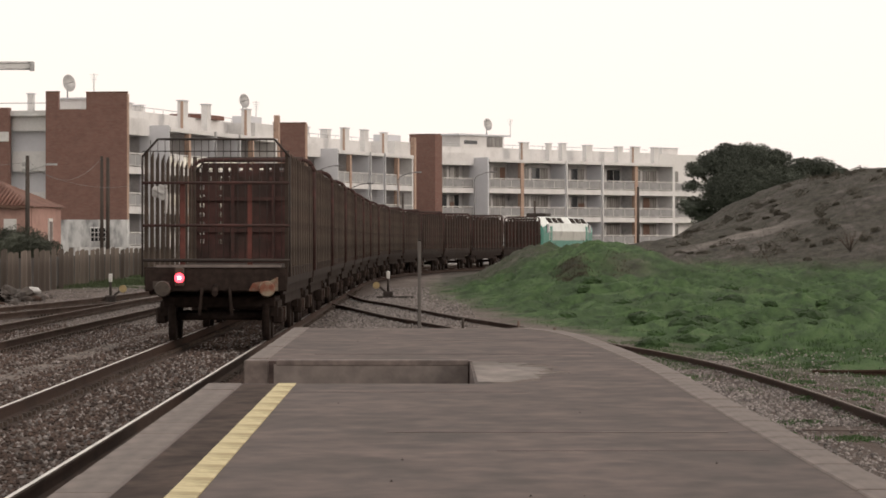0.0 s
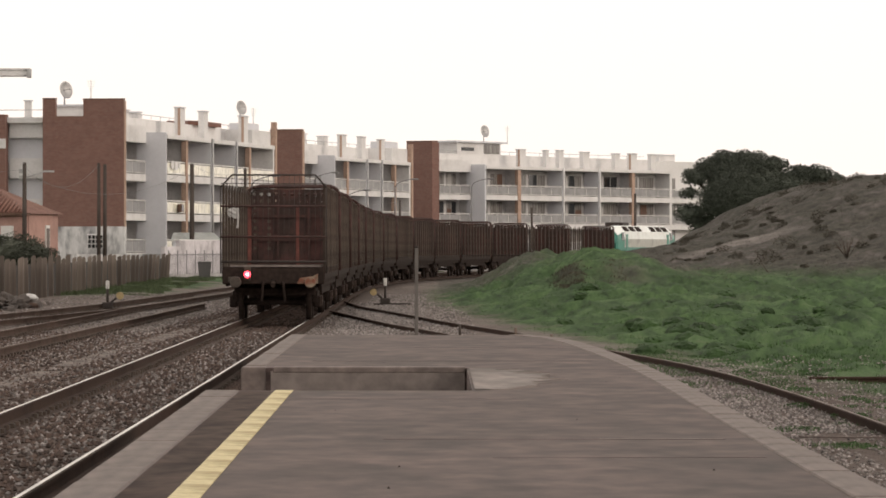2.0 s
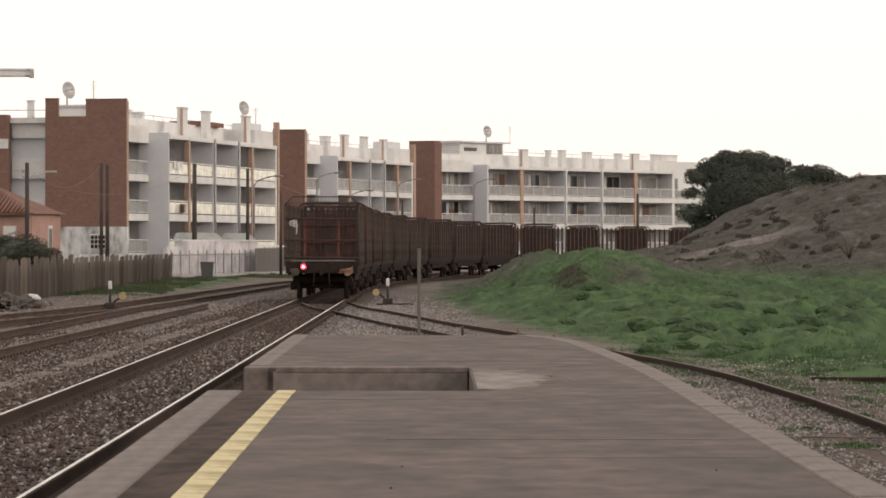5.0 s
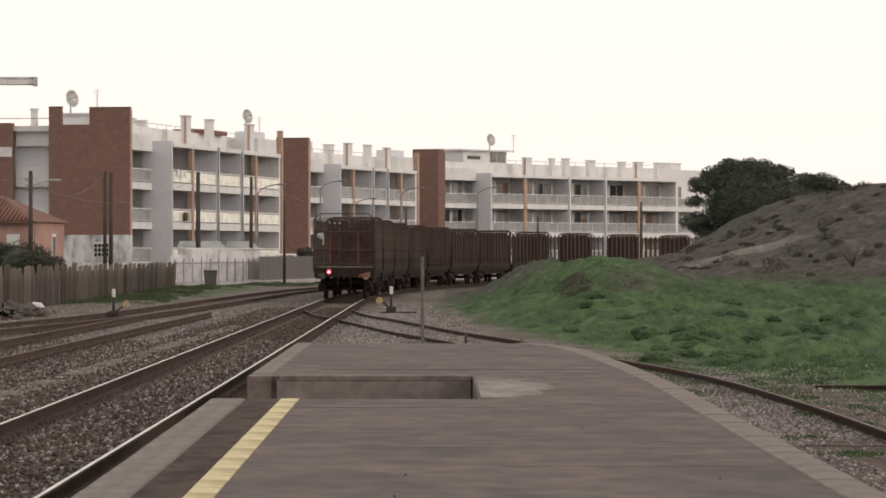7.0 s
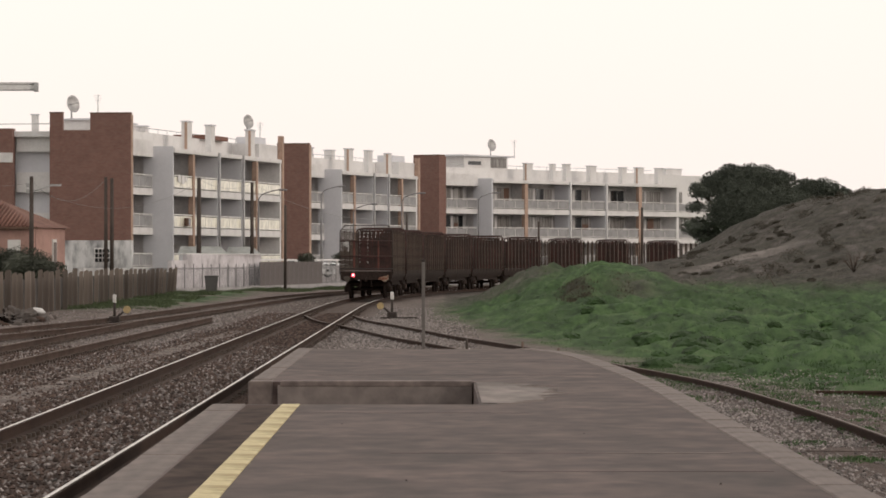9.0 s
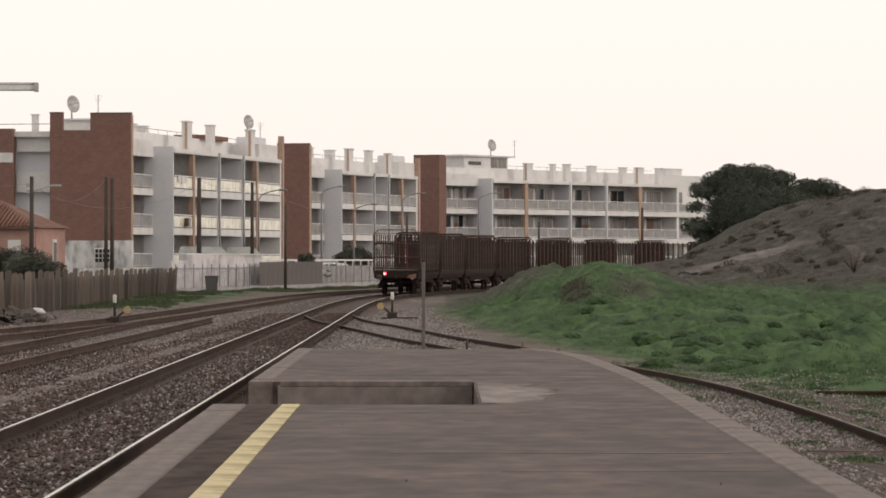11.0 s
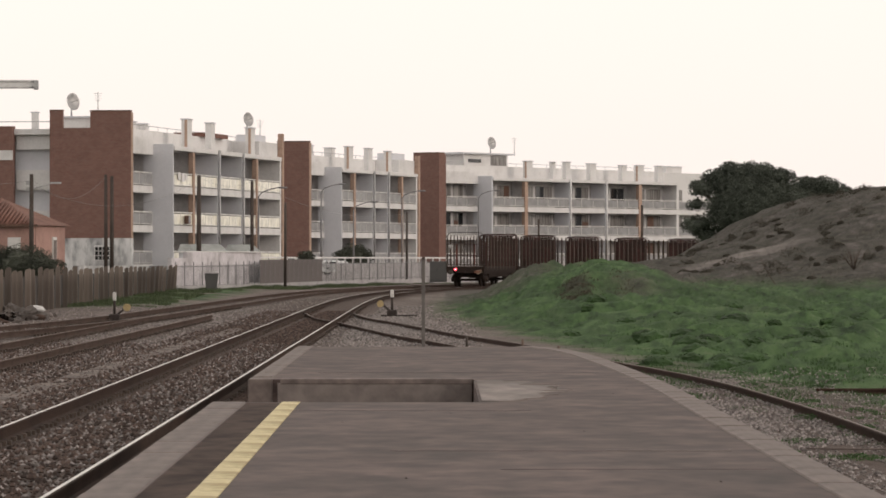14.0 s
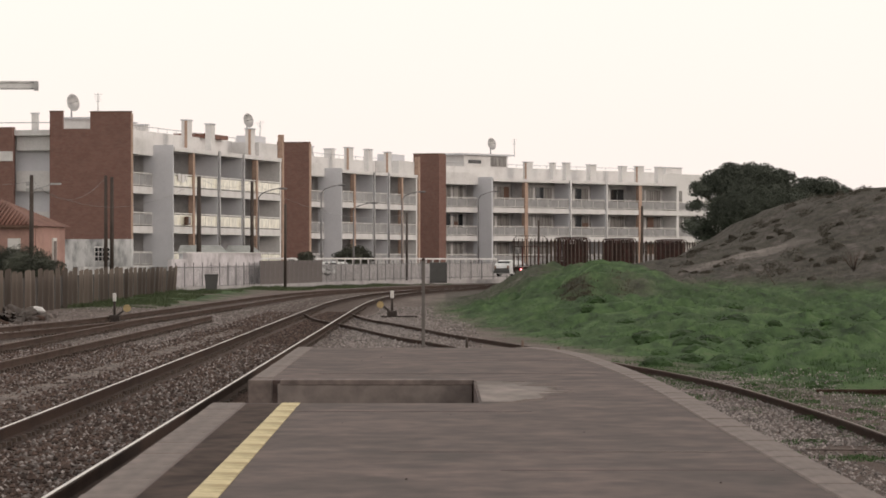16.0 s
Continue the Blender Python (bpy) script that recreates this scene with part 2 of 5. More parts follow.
def ground_height(x, y):
    z = float(height(x, y))
    on = max(0.0, min(1.0, (x - float(grass_edge(y)) - 0.3) / 2.0)) if y > 60 else 0.0
    scrub = float(smooth01((z - 0.9) / 0.7)) * float(smooth01((x - 6.5) / 3.0))
    z += on * (1 - scrub) * (0.52 * max(0.0, lumps(x, y, 0.95) - 0.06) + 0.22 * max(0.0, lumps(x + 40, y, 0.6)) + 0.15 * lumps(x, y, 2.6) + 0.05 * lumps(x, y, 0.45) - 0.09)
    z += on * scrub * (0.24 * lumps(x, y, 3.4) + 0.16 * lumps(x, y, 1.5) + 0.10 * lumps(x, y, 0.8))
    if x < -11:
        z += 0.10 * max(0, min(1, (-11 - x) / 2)) * (1 + lumps(x, y, 1.5))
    return z


M_GROUND = bpy.data.materials.new("ground_cover")


def ground_material(m):
    m.use_nodes = True
    n, l = m.node_tree.nodes, m.node_tree.links
    b = n["Principled BSDF"]
    b.inputs["Roughness"].default_value, b.inputs["Specular IOR Level"].default_value = 0.95, 0.15
    co = n.new("ShaderNodeTexCoord")

    def tex(scale, detail=6, rough=0.6, along=1.0):
        t, mp = n.new("ShaderNodeTexNoise"), n.new("ShaderNodeMapping")
        t.inputs["Scale"].default_value, t.inputs["Detail"].default_value, t.inputs["Roughness"].default_value = scale, detail, rough
        mp.inputs["Scale"].default_value = (1, along, 1)
        l.new(co.outputs["Object"], mp.inputs[0]), l.new(mp.outputs[0], t.inputs[0])
        return t.outputs[0]

    def ramp(fac, *stops):
        r = n.new("ShaderNodeValToRGB")
        e = r.color_ramp.elements
        while len(e) < len(stops):
            e.new(0.5)
        for el, (p, c) in zip(e, stops):
            el.position, el.color = p, (*c, 1)
        l.new(fac, r.inputs[0])
        return r.outputs[0]

    def mix(fac, a, c):
        x = n.new("ShaderNodeMix")
        x.data_type = "RGBA"
        l.new(fac, x.inputs[0]), l.new(a, x.inputs[6]), l.new(c, x.inputs[7])
        return x.outputs[2]

    def step(fac, low, high):
        r = n.new("ShaderNodeMapRange")
        r.inputs[1].default_value, r.inputs[2].default_value = low, high
        l.new(fac, r.inputs[0])
        return r.outputs[0]

    def attr(name):
        a = n.new("ShaderNodeAttribute")
        a.attribute_name = name
        return a.outputs["Fac"]

    fine, mid = tex(9, 8, 0.7), tex(0.9)
    gravel = mix(tex(0.3), ramp(fine, (0.3, (0.050, 0.035, 0.030)), (0.55, (0.100, 0.073, 0.063)), (0.75, (0.18, 0.140, 0.125))),
                 ramp(fine, (0.3, (0.036, 0.025, 0.020)), (0.55, (0.064, 0.046, 0.039)), (0.75, (0.115, 0.088, 0.077))))
    # darkest grass tones also stand in for shade under the hummocks
    lush = ramp(tex(2.2, 8, 0.68, 0.16), (0.36, (0.020, 0.037, 0.015)), (0.46, (0.039, 0.072, 0.027)), (0.57, (0.060, 0.105, 0.039)), (0.74, (0.088, 0.110, 0.060)))
    rank = ramp(tex(3.0, 8, 0.68, 0.16), (0.36, (0.014, 0.027, 0.011)), (0.5, (0.031, 0.057, 0.022)), (0.7, (0.056, 0.085, 0.037)))
    grass = mix(step(tex(0.7, 6, 0.6, 0.12), 0.49, 0.63), lush, rank)
    bare = ramp(tex(2.2, 9, 0.74, 0.35), (0.36, (0.034, 0.030, 0.026)), (0.5, (0.070, 0.061, 0.054)), (0.64, (0.128, 0.111, 0.101)))
    bush = ramp(tex(2.8, 9, 0.74, 0.35), (0.36, (0.024, 0.022, 0.018)), (0.52, (0.052, 0.047, 0.038)), (0.68, (0.090, 0.080, 0.066)))
    dry = mix(step(tex(0.55, 8, 0.70, 0.32), 0.40, 0.53), bare, bush)
    yard = mix(step(tex(0.5, 6, 0.65, 0.2), 0.42, 0.6), ramp(fine, (0.3, (0.088, 0.069, 0.062)), (0.55, (0.152, 0.122, 0.112)), (0.75, (0.23, 0.195, 0.18))), ramp(fine, (0.3, (0.062, 0.047, 0.041)), (0.55, (0.112, 0.088, 0.079)), (0.75, (0.18, 0.15, 0.137))))
    col = mix(attr("pale"), gravel, yard)
    col = mix(attr("grass"), col, grass)
    col = mix(attr("dry"), col, mix(attr("trail"), dry, ramp(tex(1.6, 8, 0.7, 0.3), (0.35, (0.105, 0.090, 0.082)), (0.6, (0.185, 0.160, 0.148)))))
    l.new(col, b.inputs["Base Color"])
    bp = n.new("ShaderNodeBump")
    bp.inputs["Strength"].default_value, bp.inputs["Distance"].default_value = 0.7, 0.06
    l.new(fine, bp.inputs["Height"]), l.new(bp.outputs[0], b.inputs["Normal"])


ground_material(M_GROUND)


def cover(x, y, z):
    """How much green grass and how much dry scrub grows here."""
    w = lumps(x, y, 3.0) * 0.6 + lumps(x, y, 0.9) * 0.4
    g = 0.0
    if y > 50:
        g = float(smooth01((x - float(grass_edge(y)) + 1.3 * w + 0.3) / 1.7))
    if x < -11.5 and y > 170:
        g = float(smooth01((-11.6 - x + 1.5 * w) / 0.8)) * float(smooth01((y - 172) / 30)) * float(smooth01((lumps(x, y, 2.6) + 0.42) / 0.4))
    d = 0.0
    if x > 0 and y > 100:
        d = float(smooth01((z - 0.66 + 0.35 * w) / 0.6)) * float(smooth01((x + (y - 150) * 0.06 - 9.2 + 1.6 * w) / 1.6))
        d = max(d, 0.75 * float(smooth01((y - 185 + 8 * w) / 14)) * float(smooth01((6.2 - x) / 2.0)))
        d = max(d, 0.9 * math.exp(-((x - 4.85 + 0.25 * w) / 0.42) ** 2 - ((y - 166) / 5.5) ** 2), 0.75 * math.exp(-((x - 7.0 + 0.6 * w) / 0.85) ** 2 - ((y - 164) / 3.0) ** 2),
                0.9 * math.exp(-((x - 9.3) / 0.6) ** 2 - ((y - 138) / 3.5) ** 2) * (0.6 + w))
    if y > 330 or x < -18:
        d = max(d, 0.4)
    return g, d


gx = np.unique(np.concatenate([np.linspace(-1500, -60, 12), np.linspace(-60, -20, 14), np.arange(-20, 0, 0.8), np.arange(0, 30, 0.26), np.linspace(30, 70, 24), np.linspace(70, 1500, 12)]))
gy = np.unique(np.concatenate([np.linspace(-300, 20, 10), np.arange(20, 80, 2.0), np.arange(80, 250, 0.6), np.linspace(250, 340, 60), np.linspace(345, 560, 20), np.linspace(600, 4000, 10)]))
gv, gg, gd, gp = [], [], [], []
for yy in gy:
    for xx in gx:
        zz = ground_height(xx, yy)
        gv.append((xx, yy, zz))
        a, b = cover(xx, yy, zz)
        gg.append(a), gd.append(b)
        left = float(smooth01((float(track_x(yy)) - 2.6 - xx) / 1.2))
        gp.append(max(left * 0.9, float(smooth01((xx - float(track_x(yy)) - 1.3) / 0.6)) if yy > 70 else 0.3 if xx > 2.5 else left))
W = len(gx)
gf = [(j * W + i, j * W + i + 1, (j + 1) * W + i + 1, (j + 1) * W + i) for j in range(len(gy) - 1) for i in range(W - 1)]
gm = mesh_from("ground", gv, gf, M_GROUND, smooth=True)
trail = [math.exp(-((y - 198 - 0.8 * (x - 13) + 2.0 * lumps(x, y, 2.0)) / 2.6) ** 2) * float(smooth01((x - 9.5) / 2.5) * (1 - smooth01((x - 15.0) / 2.0))) for x, y, z in gv]
for name, values in (("grass", gg), ("dry", gd), ("pale", gp), ("trail", trail)):
    at = gm.attributes.new(name, "FLOAT", "POINT")
    at.data.foreach_set("value", values)
ground = tagged(add("ground", gm), "gravel yard rising to a green grassy bank and dry scrub hill", "ground", kind="structure")

# ---- tracks ----
main_pts = [on_line(s)[:2] for s in np.arange(-40, 690, 2.0)]
main_line = thing("railway_track", "main railway track with polished rails curving away", "railway track", kind="structure")
for side in (-HALF_GAUGE, HALF_GAUGE):
    rail(main_line, [on_line(s, side)[:2] for s in np.arange(-40, 690, 2.0)], M_RAIL_TOP)
sleepers(main_line, main_pts, 62, 232)

siding = thing("siding_track", "rusty siding track with unused dull rails", "railway track", kind="structure")
sid_pts = bend([(-9.35, -40), (-9.15, 40), (-8.97, 82), (-8.8, 118), (-8.65, 152)], 4)
for side in (-HALF_GAUGE, HALF_GAUGE):
    rail(siding, side_points(sid_pts, side), M_RAIL_DULL, "", M_RAIL_RUST)
sleepers(siding, sid_pts, 90, 190)

loop_track = thing("loop_track", "second rusty track joining behind the siding", "railway track", kind="structure")
loop_pts = bend([(-15.6, 60), (-12.9, 104), (-11.4, 126), (-10.4, 146), (-9.75, 174), (-9.05, 209)] + [on_line(s, -4.75)[:2] for s in (245, 280, 320, 360, 400, 450, 500, 560, 620)], 4)
for side in (-HALF_GAUGE, HALF_GAUGE):
    rail(loop_track, side_points(loop_pts, side), M_RAIL_DULL, "", M_RAIL_RUST)
sleepers(loop_track, loop_pts, 60, 130)

branch = thing("branch_track", "old rusty branch track leaving by a turnout past the platform", "railway track", kind="structure")
bra_pts = bend([(-4.23, 166), (-3.38, 151), (-2.4, 140.5), (-1.42, 129), (-0.45, 117.5), (0.45, 109), (1.15, 102), (1.8, 94), (2.5, 85.2), (3.15, 77.9), (3.62, 70.2), (3.89, 61.8), (4.03, 54.6), (4.1, 44), (4.1, 20), (4.1, -20)], 2)
for side in (-HALF_GAUGE, HALF_GAUGE):
    rail(branch, side_points(bra_pts, side), M_RAIL_DULL)
sleepers(branch, bra_pts, 10, 75)
branch.location.z = -0.09
loose_rail = thing("loose_rail", "length of scrapped rusty rail lying on the gravel", "rail")
rail(loose_rail, [(5.8, 70.3), (7.0, 70.4), (8.6, 70.6)], M_RAIL_DULL)
loose_rail.location.z = -0.15
conduit = thing("conduit", "thin pale pipe lying across the gravel", "pipe")
beam_between("pipe", (3.88, 48.3, -0.165), (5.4, 48.25, -0.175), 0.010, M_COPING, conduit, n=8)

# concrete cable trough beside the main track, its lids half buried
trough = thing("cable_trough", "half-buried pale concrete cable trough lids", "cable trough", kind="structure")
LID = block_mesh("lid", (0.46, 2.97, 0.08), M_TROUGH, 0.012)
for i in range(28):
    y = 52 + i * 3.0
    add("lid", LID, trough, pose(-6.45 + 0.006 * (y - 67), y, -0.272 + random.uniform(0, 0.018), random.uniform(-0.1, 0.1), 0, random.uniform(-0.5, 0.5)))

# ---- platform ----
PZ = 0.40
right_edge = bend([(2.85, -20), (2.72, 20), (2.68, 31), (2.65, 42), (2.63, 52), (2.46, 61.7), (2.22, 69.2), (1.97, 73), (1.45, 75.6)], 3)


def left_x(y):
    return -2.236 - 0.0062 * (y - 27.6) if y < 50 else -2.36 - 0.0037 * (y - 55.2)


PIT0, PIT1, PIT_X = 46.2, 55.0, 0.37
outline = [(left_x(-20), -20)] + right_edge + [(left_x(75.8), 75.8), (left_x(PIT1), PIT1), (PIT_X, PIT1), (PIT_X, PIT0), (left_x(PIT0), PIT0)]
platform = part("platform", prism(outline, -0.3, PZ - 0.004), M_PLATFORM, None)
tagged(platform, "worn grey concrete station platform with a sunken crossing", "platform", kind="structure")
pit_floor = part("crossing_floor", prism([(left_x(PIT0) - 0.15, PIT0 + 0.01), (PIT_X - 0.01, PIT0 + 0.01), (PIT_X - 0.01, PIT1 - 0.01), (left_x(PIT1) - 0.15, PIT1 - 0.01)], -0.28, -0.02), M_PLATFORM, platform)
COP = block_mesh("coping_stone", (0.35, 1.985, 0.16), M_COPING, 0.012)
COP_FAR = block_mesh("coping_stone", (0.26, 1.985, 0.16), M_COPING, 0.012)
for i in range(48):
    y = -19 + i * 2.0
    if PIT0 - 1.0 < y < PIT1 + 1.55 or y > 75:
        continue
    add("coping_stone", COP if y < 50 else COP_FAR, platform, pose(left_x(y) + (0.172 if y < 50 else 0.127), y, PZ - 0.155 + random.uniform(-0.003, 0.003), 0, 0, random.uniform(-0.2, 0.2) + (0.35 if y < 50 else 0.21)))
for y, w in ((PIT0 - 0.32, 0.35), (PIT1 + 0.295, 0.30)):
    add("coping_stone", block_mesh("coping_stone", (w, 0.62, 0.62), M_COPING, 0.012), platform, pose(left_x(y) + w / 2 - 0.012, y, PZ - 0.617))
block("pit_edging", (2.34, 0.4, 0.07), M_COPING, platform, -0.81, PIT1 + 0.128, PZ - 0.064, bevel=0.01)
block("pit_lining", (2.36, 0.06, 0.435), M_LINING, platform, -0.83, PIT1 - 0.035, -0.08, label="pale rendered wall of the crossing pit")
RC = block_mesh("edge_stone", (0.28, 0.998, 0.14), M_COPING, 0.01)
run, nxt = 0.0, 0.6
for a, b in zip(right_edge[:-1], right_edge[1:]):
    d = math.hypot(b[0] - a[0], b[1] - a[1])
    while run <= nxt < run + d:
        t = (nxt - run) / d
        ang = math.degrees(math.atan2(b[1] - a[1], b[0] - a[0])) - 90
        add("edge_stone", RC, platform, pose(a[0] + (b[0] - a[0]) * t - 0.125, a[1] + (b[1] - a[1]) * t, PZ - 0.133 + random.uniform(-0.003, 0.003), 0, 0, ang))
        nxt += 1.005
    run += d
TILE = block_mesh("yellow_tile", (0.185, 1.594, 0.02), M_YELLOW, 0.003)
for i in range(36):
    y = PIT0 - 0.82 - i * 1.6
    add("yellow_tile", TILE, platform, pose(-1.47 - 0.0043 * (y - 27), y, PZ - 0.016 + random.uniform(-0.001, 0.001), 0, 0, random.uniform(-0.15, 0.15) + 0.25))
patch_rng = random.Random(8)
ragged = [(PIT_X + 0.24 + 0.62 * math.sin(math.pi * min(1, i / 46)) ** 0.6 + patch_rng.uniform(-0.24, 0.24) * (0.4 + i / 46), PIT0 + 0.25 + i * 0.175) for i in range(47)]
pv = [p for x, y in ragged for p in ((PIT_X + 0.03, y, PZ + 0.002), (x, y, PZ + 0.002), (x, y, PZ - 0.02))]
pf = [q for i in range(len(ragged) - 1) for q in ((3 * i, 3 * i + 1, 3 * i + 4, 3 * i + 3), (3 * i + 1, 3 * i + 2, 3 * i + 5, 3 * i + 4))]
tagged(add("repair_patch", mesh_from("repair_patch", pv, pf, M_PATCH), platform), "pale repaired concrete patch")
part("asphalt_strip", prism([(left_x(-19) + 0.36, -19), (-1.30, -19), (-1.645, PIT0 - 0.3), (left_x(PIT0) + 0.36, PIT0 - 0.3)], PZ - 0.03, PZ + 0.001), M_STRIP, platform, "darker asphalt strip behind the coping")
for y, w, length, x in ((31.4, 0.012, 1.9, 1.35), (34.4, 0.014, 2.6, 0.9), (43.6, 0.016, 2.3, -0.3), (58.2, 0.03, 3.6, 0.2), (66, 0.02, 2.2, 0.8)):
    block("joint", (length, w, 0.01), M_STRIP, platform, x, y, PZ - 0.0125, random.uniform(-0.9, 0.9))
block("pale_crack", (0.95, 0.05, 0.01), M_PATCH, platform, 1.72, 34.5, PZ - 0.0118, -2.0, label="pale mortar along a crack")


# ---- scattered stones ----
def scatter_stones(name, label, count, spots, size, mat):
    octa = np.array([(1, 0, 0), (-1, 0, 0), (0, 1, 0), (0, -1, 0), (0, 0, 0.8), (0, 0, -0.8)], float)
    tri = [(0, 2, 4), (2, 1, 4), (1, 3, 4), (3, 0, 4), (2, 0, 5), (1, 2, 5), (3, 1, 5), (0, 3, 5)]
    rng = np.random.default_rng(5)
    verts, faces = [], []
    for i in range(count):
        x0, x1, y0, y1 = spots[i % len(spots)]
        x, y = rng.uniform(x0, x1), y0 + (y1 - y0) * rng.uniform() ** 1.3
        r = size * rng.uniform(0.5, 1.25)
        a = rng.uniform(0, 6.3)
        v = octa * r * rng.uniform(0.6, 1.2, (6, 3))
        c, s = math.cos(a), math.sin(a)
        k = len(verts)
        z = ground_height(x, y)
        verts += [(x + c * p[0] - s * p[1], y + s * p[0] + c * p[1], z + 0.3 * r + p[2]) for p in v]
        faces += [(k + p, k + q, k + w) for p, q, w in tri]
    return tagged(add(name, mesh_from(name, verts, faces, mat)), label, "gravel", kind="stuff")


scatter_stones("ballast", "dark brown crushed-stone track ballast", 34000, [(-4.7, -3.2, 30, 180), (-7.0, -4.9, 40, 180), (-3.1, -2.6, 30, 76), (-12, -7, 60, 110)], 0.038, M_STONE)
scatter_stones("pale_ballast", "scattered paler stones among the track ballast", 32000, [(-9.6, -5.2, 140, 270), (-3.2, -1.0, 96, 168), (-4.7, -3.2, 30, 110), (-7.5, -4.9, 40, 125), (-12, -6.6, 60, 150), (-12.5, -6.8, 90, 190), (-14.6, -10.5, 120, 200), (-2.6, 1.0, 76, 150), (-2.6, 0.6, 95, 172), (-2.6, -0.4, 120, 200)], 0.032, M_PALE_STONE)
scatter_stones("loose_gravel", "pale loose gravel beside the branch track", 15000, [(2.75, 4.2, 30, 66), (2.6, 4.8, 50, 80), (4.4, 8.0, 44, 84)], 0.024, M_PALE_STONE)

grit_rng = random.Random(9)
gv2, gf2 = [], []
for i in range(26):
    y = 22 + 52 * grit_rng.random() ** 1.2
    x = grit_rng.uniform(-1.2, 2.2)
    if PIT0 - 0.3 < y < PIT1 + 0.4 and x < 1.3:
        continue
    r = grit_rng.uniform(0.004, 0.011)
    k = len(gv2)
    gv2 += [(x + r, y, PZ), (x - r * 0.6, y + r * 2, PZ), (x - r, y - r, PZ), (x, y, PZ + r * 1.2)]
    gf2 += [(k, k + 1, k + 3), (k + 1, k + 2, k + 3), (k + 2, k, k + 3), (k, k + 2, k + 1)]
tagged(add("grit", mesh_from("grit", gv2, gf2, M_DARK)), "dark grit and leaf bits strewn on the platform", "grit", kind="stuff")

# ---- the timber train ----
WAGON_L = 18.6
M_LAMP = bpy.data.materials.new("red_tail_light")
M_LAMP.use_nodes = True
lb = M_LAMP.node_tree.nodes["Principled BSDF"]
lb.inputs["Base Color"].default_value = (0.5, 0.02, 0.03, 1)
lb.inputs["Emission Color"].default_value = (1.0, 0.06, 0.09, 1)
lb.inputs["Emission Strength"].default_value = 4.0
M_LAMP_HOT = M_LAMP.copy()
M_LAMP_HOT.name = "tail_light_bulb"
M_LAMP_HOT.node_tree.nodes["Principled BSDF"].inputs["Emission Color"].default_value = (1.0, 0.72, 0.70, 1)
M_BUFFER = material("orange_buffer_paint", (0.19, 0.062, 0.036), 0.7, 0.3, fine=5, second=(0.19, 0.15, 0.11), second_scale=3.5, amount=0.75)
M_PAPER = material("white_plastic_scrap", (0.55, 0.53, 0.52), 0.7, 0.1)
M_LOCO = material("white_loco_paint", (0.70, 0.72, 0.70), 0.4, 0.06, fine=3, second=(0.6, 0.6, 0.58), spec=0.5, bump=0)
# cream side, with the shading below the roof put into its greyer colour
M_LOCO_SIDE = material("shaded_cream_loco_side", (0.42, 0.41, 0.38), 0.5, 0.1, fine=3, second=(0.3, 0.29, 0.27), bump=0)
M_GREEN = material("green_loco_paint", (0.03, 0.20, 0.15), 0.4, 0.08, fine=3, spec=0.5, bump=0)
M_GLASS = material("dark_window_glass", (0.02, 0.022, 0.024), 0.08, 0.05, spec=0.6, bump=0)


M_POST = material("red_oxide_post", (0.135, 0.045, 0.036), 0.75, 0.25, fine=5, second=(0.085, 0.032, 0.027), second_scale=1.5, bump=0.1)


def rounded_outline(w, z0, z1, cut, n=4):
    pts = [(-w / 2, z0), (w / 2, z0)]
    pts += [(w / 2 - cut + cut * math.cos(a), z1 - cut + cut * math.sin(a)) for a in np.linspace(0, math.pi / 2, n)]
    pts += [(-w / 2 + cut - cut * math.sin(a), z1 - cut + cut * math.cos(a)) for a in np.linspace(0, math.pi / 2, n)]
    return pts


def punched_wall(parent, y, last):
    """The solid end wall: a steel sheet with rows of punched holes along its top, on a tubular rim."""
    w, z0, z1 = 2.62, 1.3, 3.58
    xs = np.linspace(-w / 2, w / 2, 59)
    zs = np.linspace(z0, z1, 47)
    verts = [(x, y, z) for z in zs for x in xs]
    faces = []
    for j in range(46):
        for i in range(58):
            top = 45 - j
            cut = abs(xs[i] + 0.02) > w / 2 - 0.2 and zs[j] > z1 - 0.2
            hole = (top == 3 and i % 5 == 2 and i > 2) if not last else (top in (2, 3) and i % 5 in (2, 3) and i > 2) or (top in (6, 7) and i % 5 in (2, 3) and 2 < i < 48) or (9 < top < 38 and top % 4 in (2, 3) and i in (3, 4, 12, 13))
            if not hole and not cut:
                faces.append((j * 59 + i, j * 59 + i + 1, (j + 1) * 59 + i + 1, (j + 1) * 59 + i))
    wall = add("end_wall", mesh_from("end_wall", verts, faces, M_WAGON), parent, None, "brown steel end wall with punched holes")
    so = wall.modifiers.new("thickness", "SOLIDIFY")
    so.thickness = 0.03
    rim = rounded_outline(2.7, 1.2, 3.65, 0.26)
    for a, b in zip(rim[1:], rim[2:] + rim[:1]):
        beam_between("rim", (a[0], y, a[1]), (b[0], y, b[1]), 0.05, M_WAGON, wall)
    for z in (2.05, 2.75):
        block("rib", (2.6, 0.05, 0.08), M_WAGON, wall, 0, y - 0.04, z)
    for x in (-0.45, 0.45):
        block("rib", (0.07, 0.05, 2.2), M_WAGON, wall, x, y - 0.045, 1.3)
    return wall


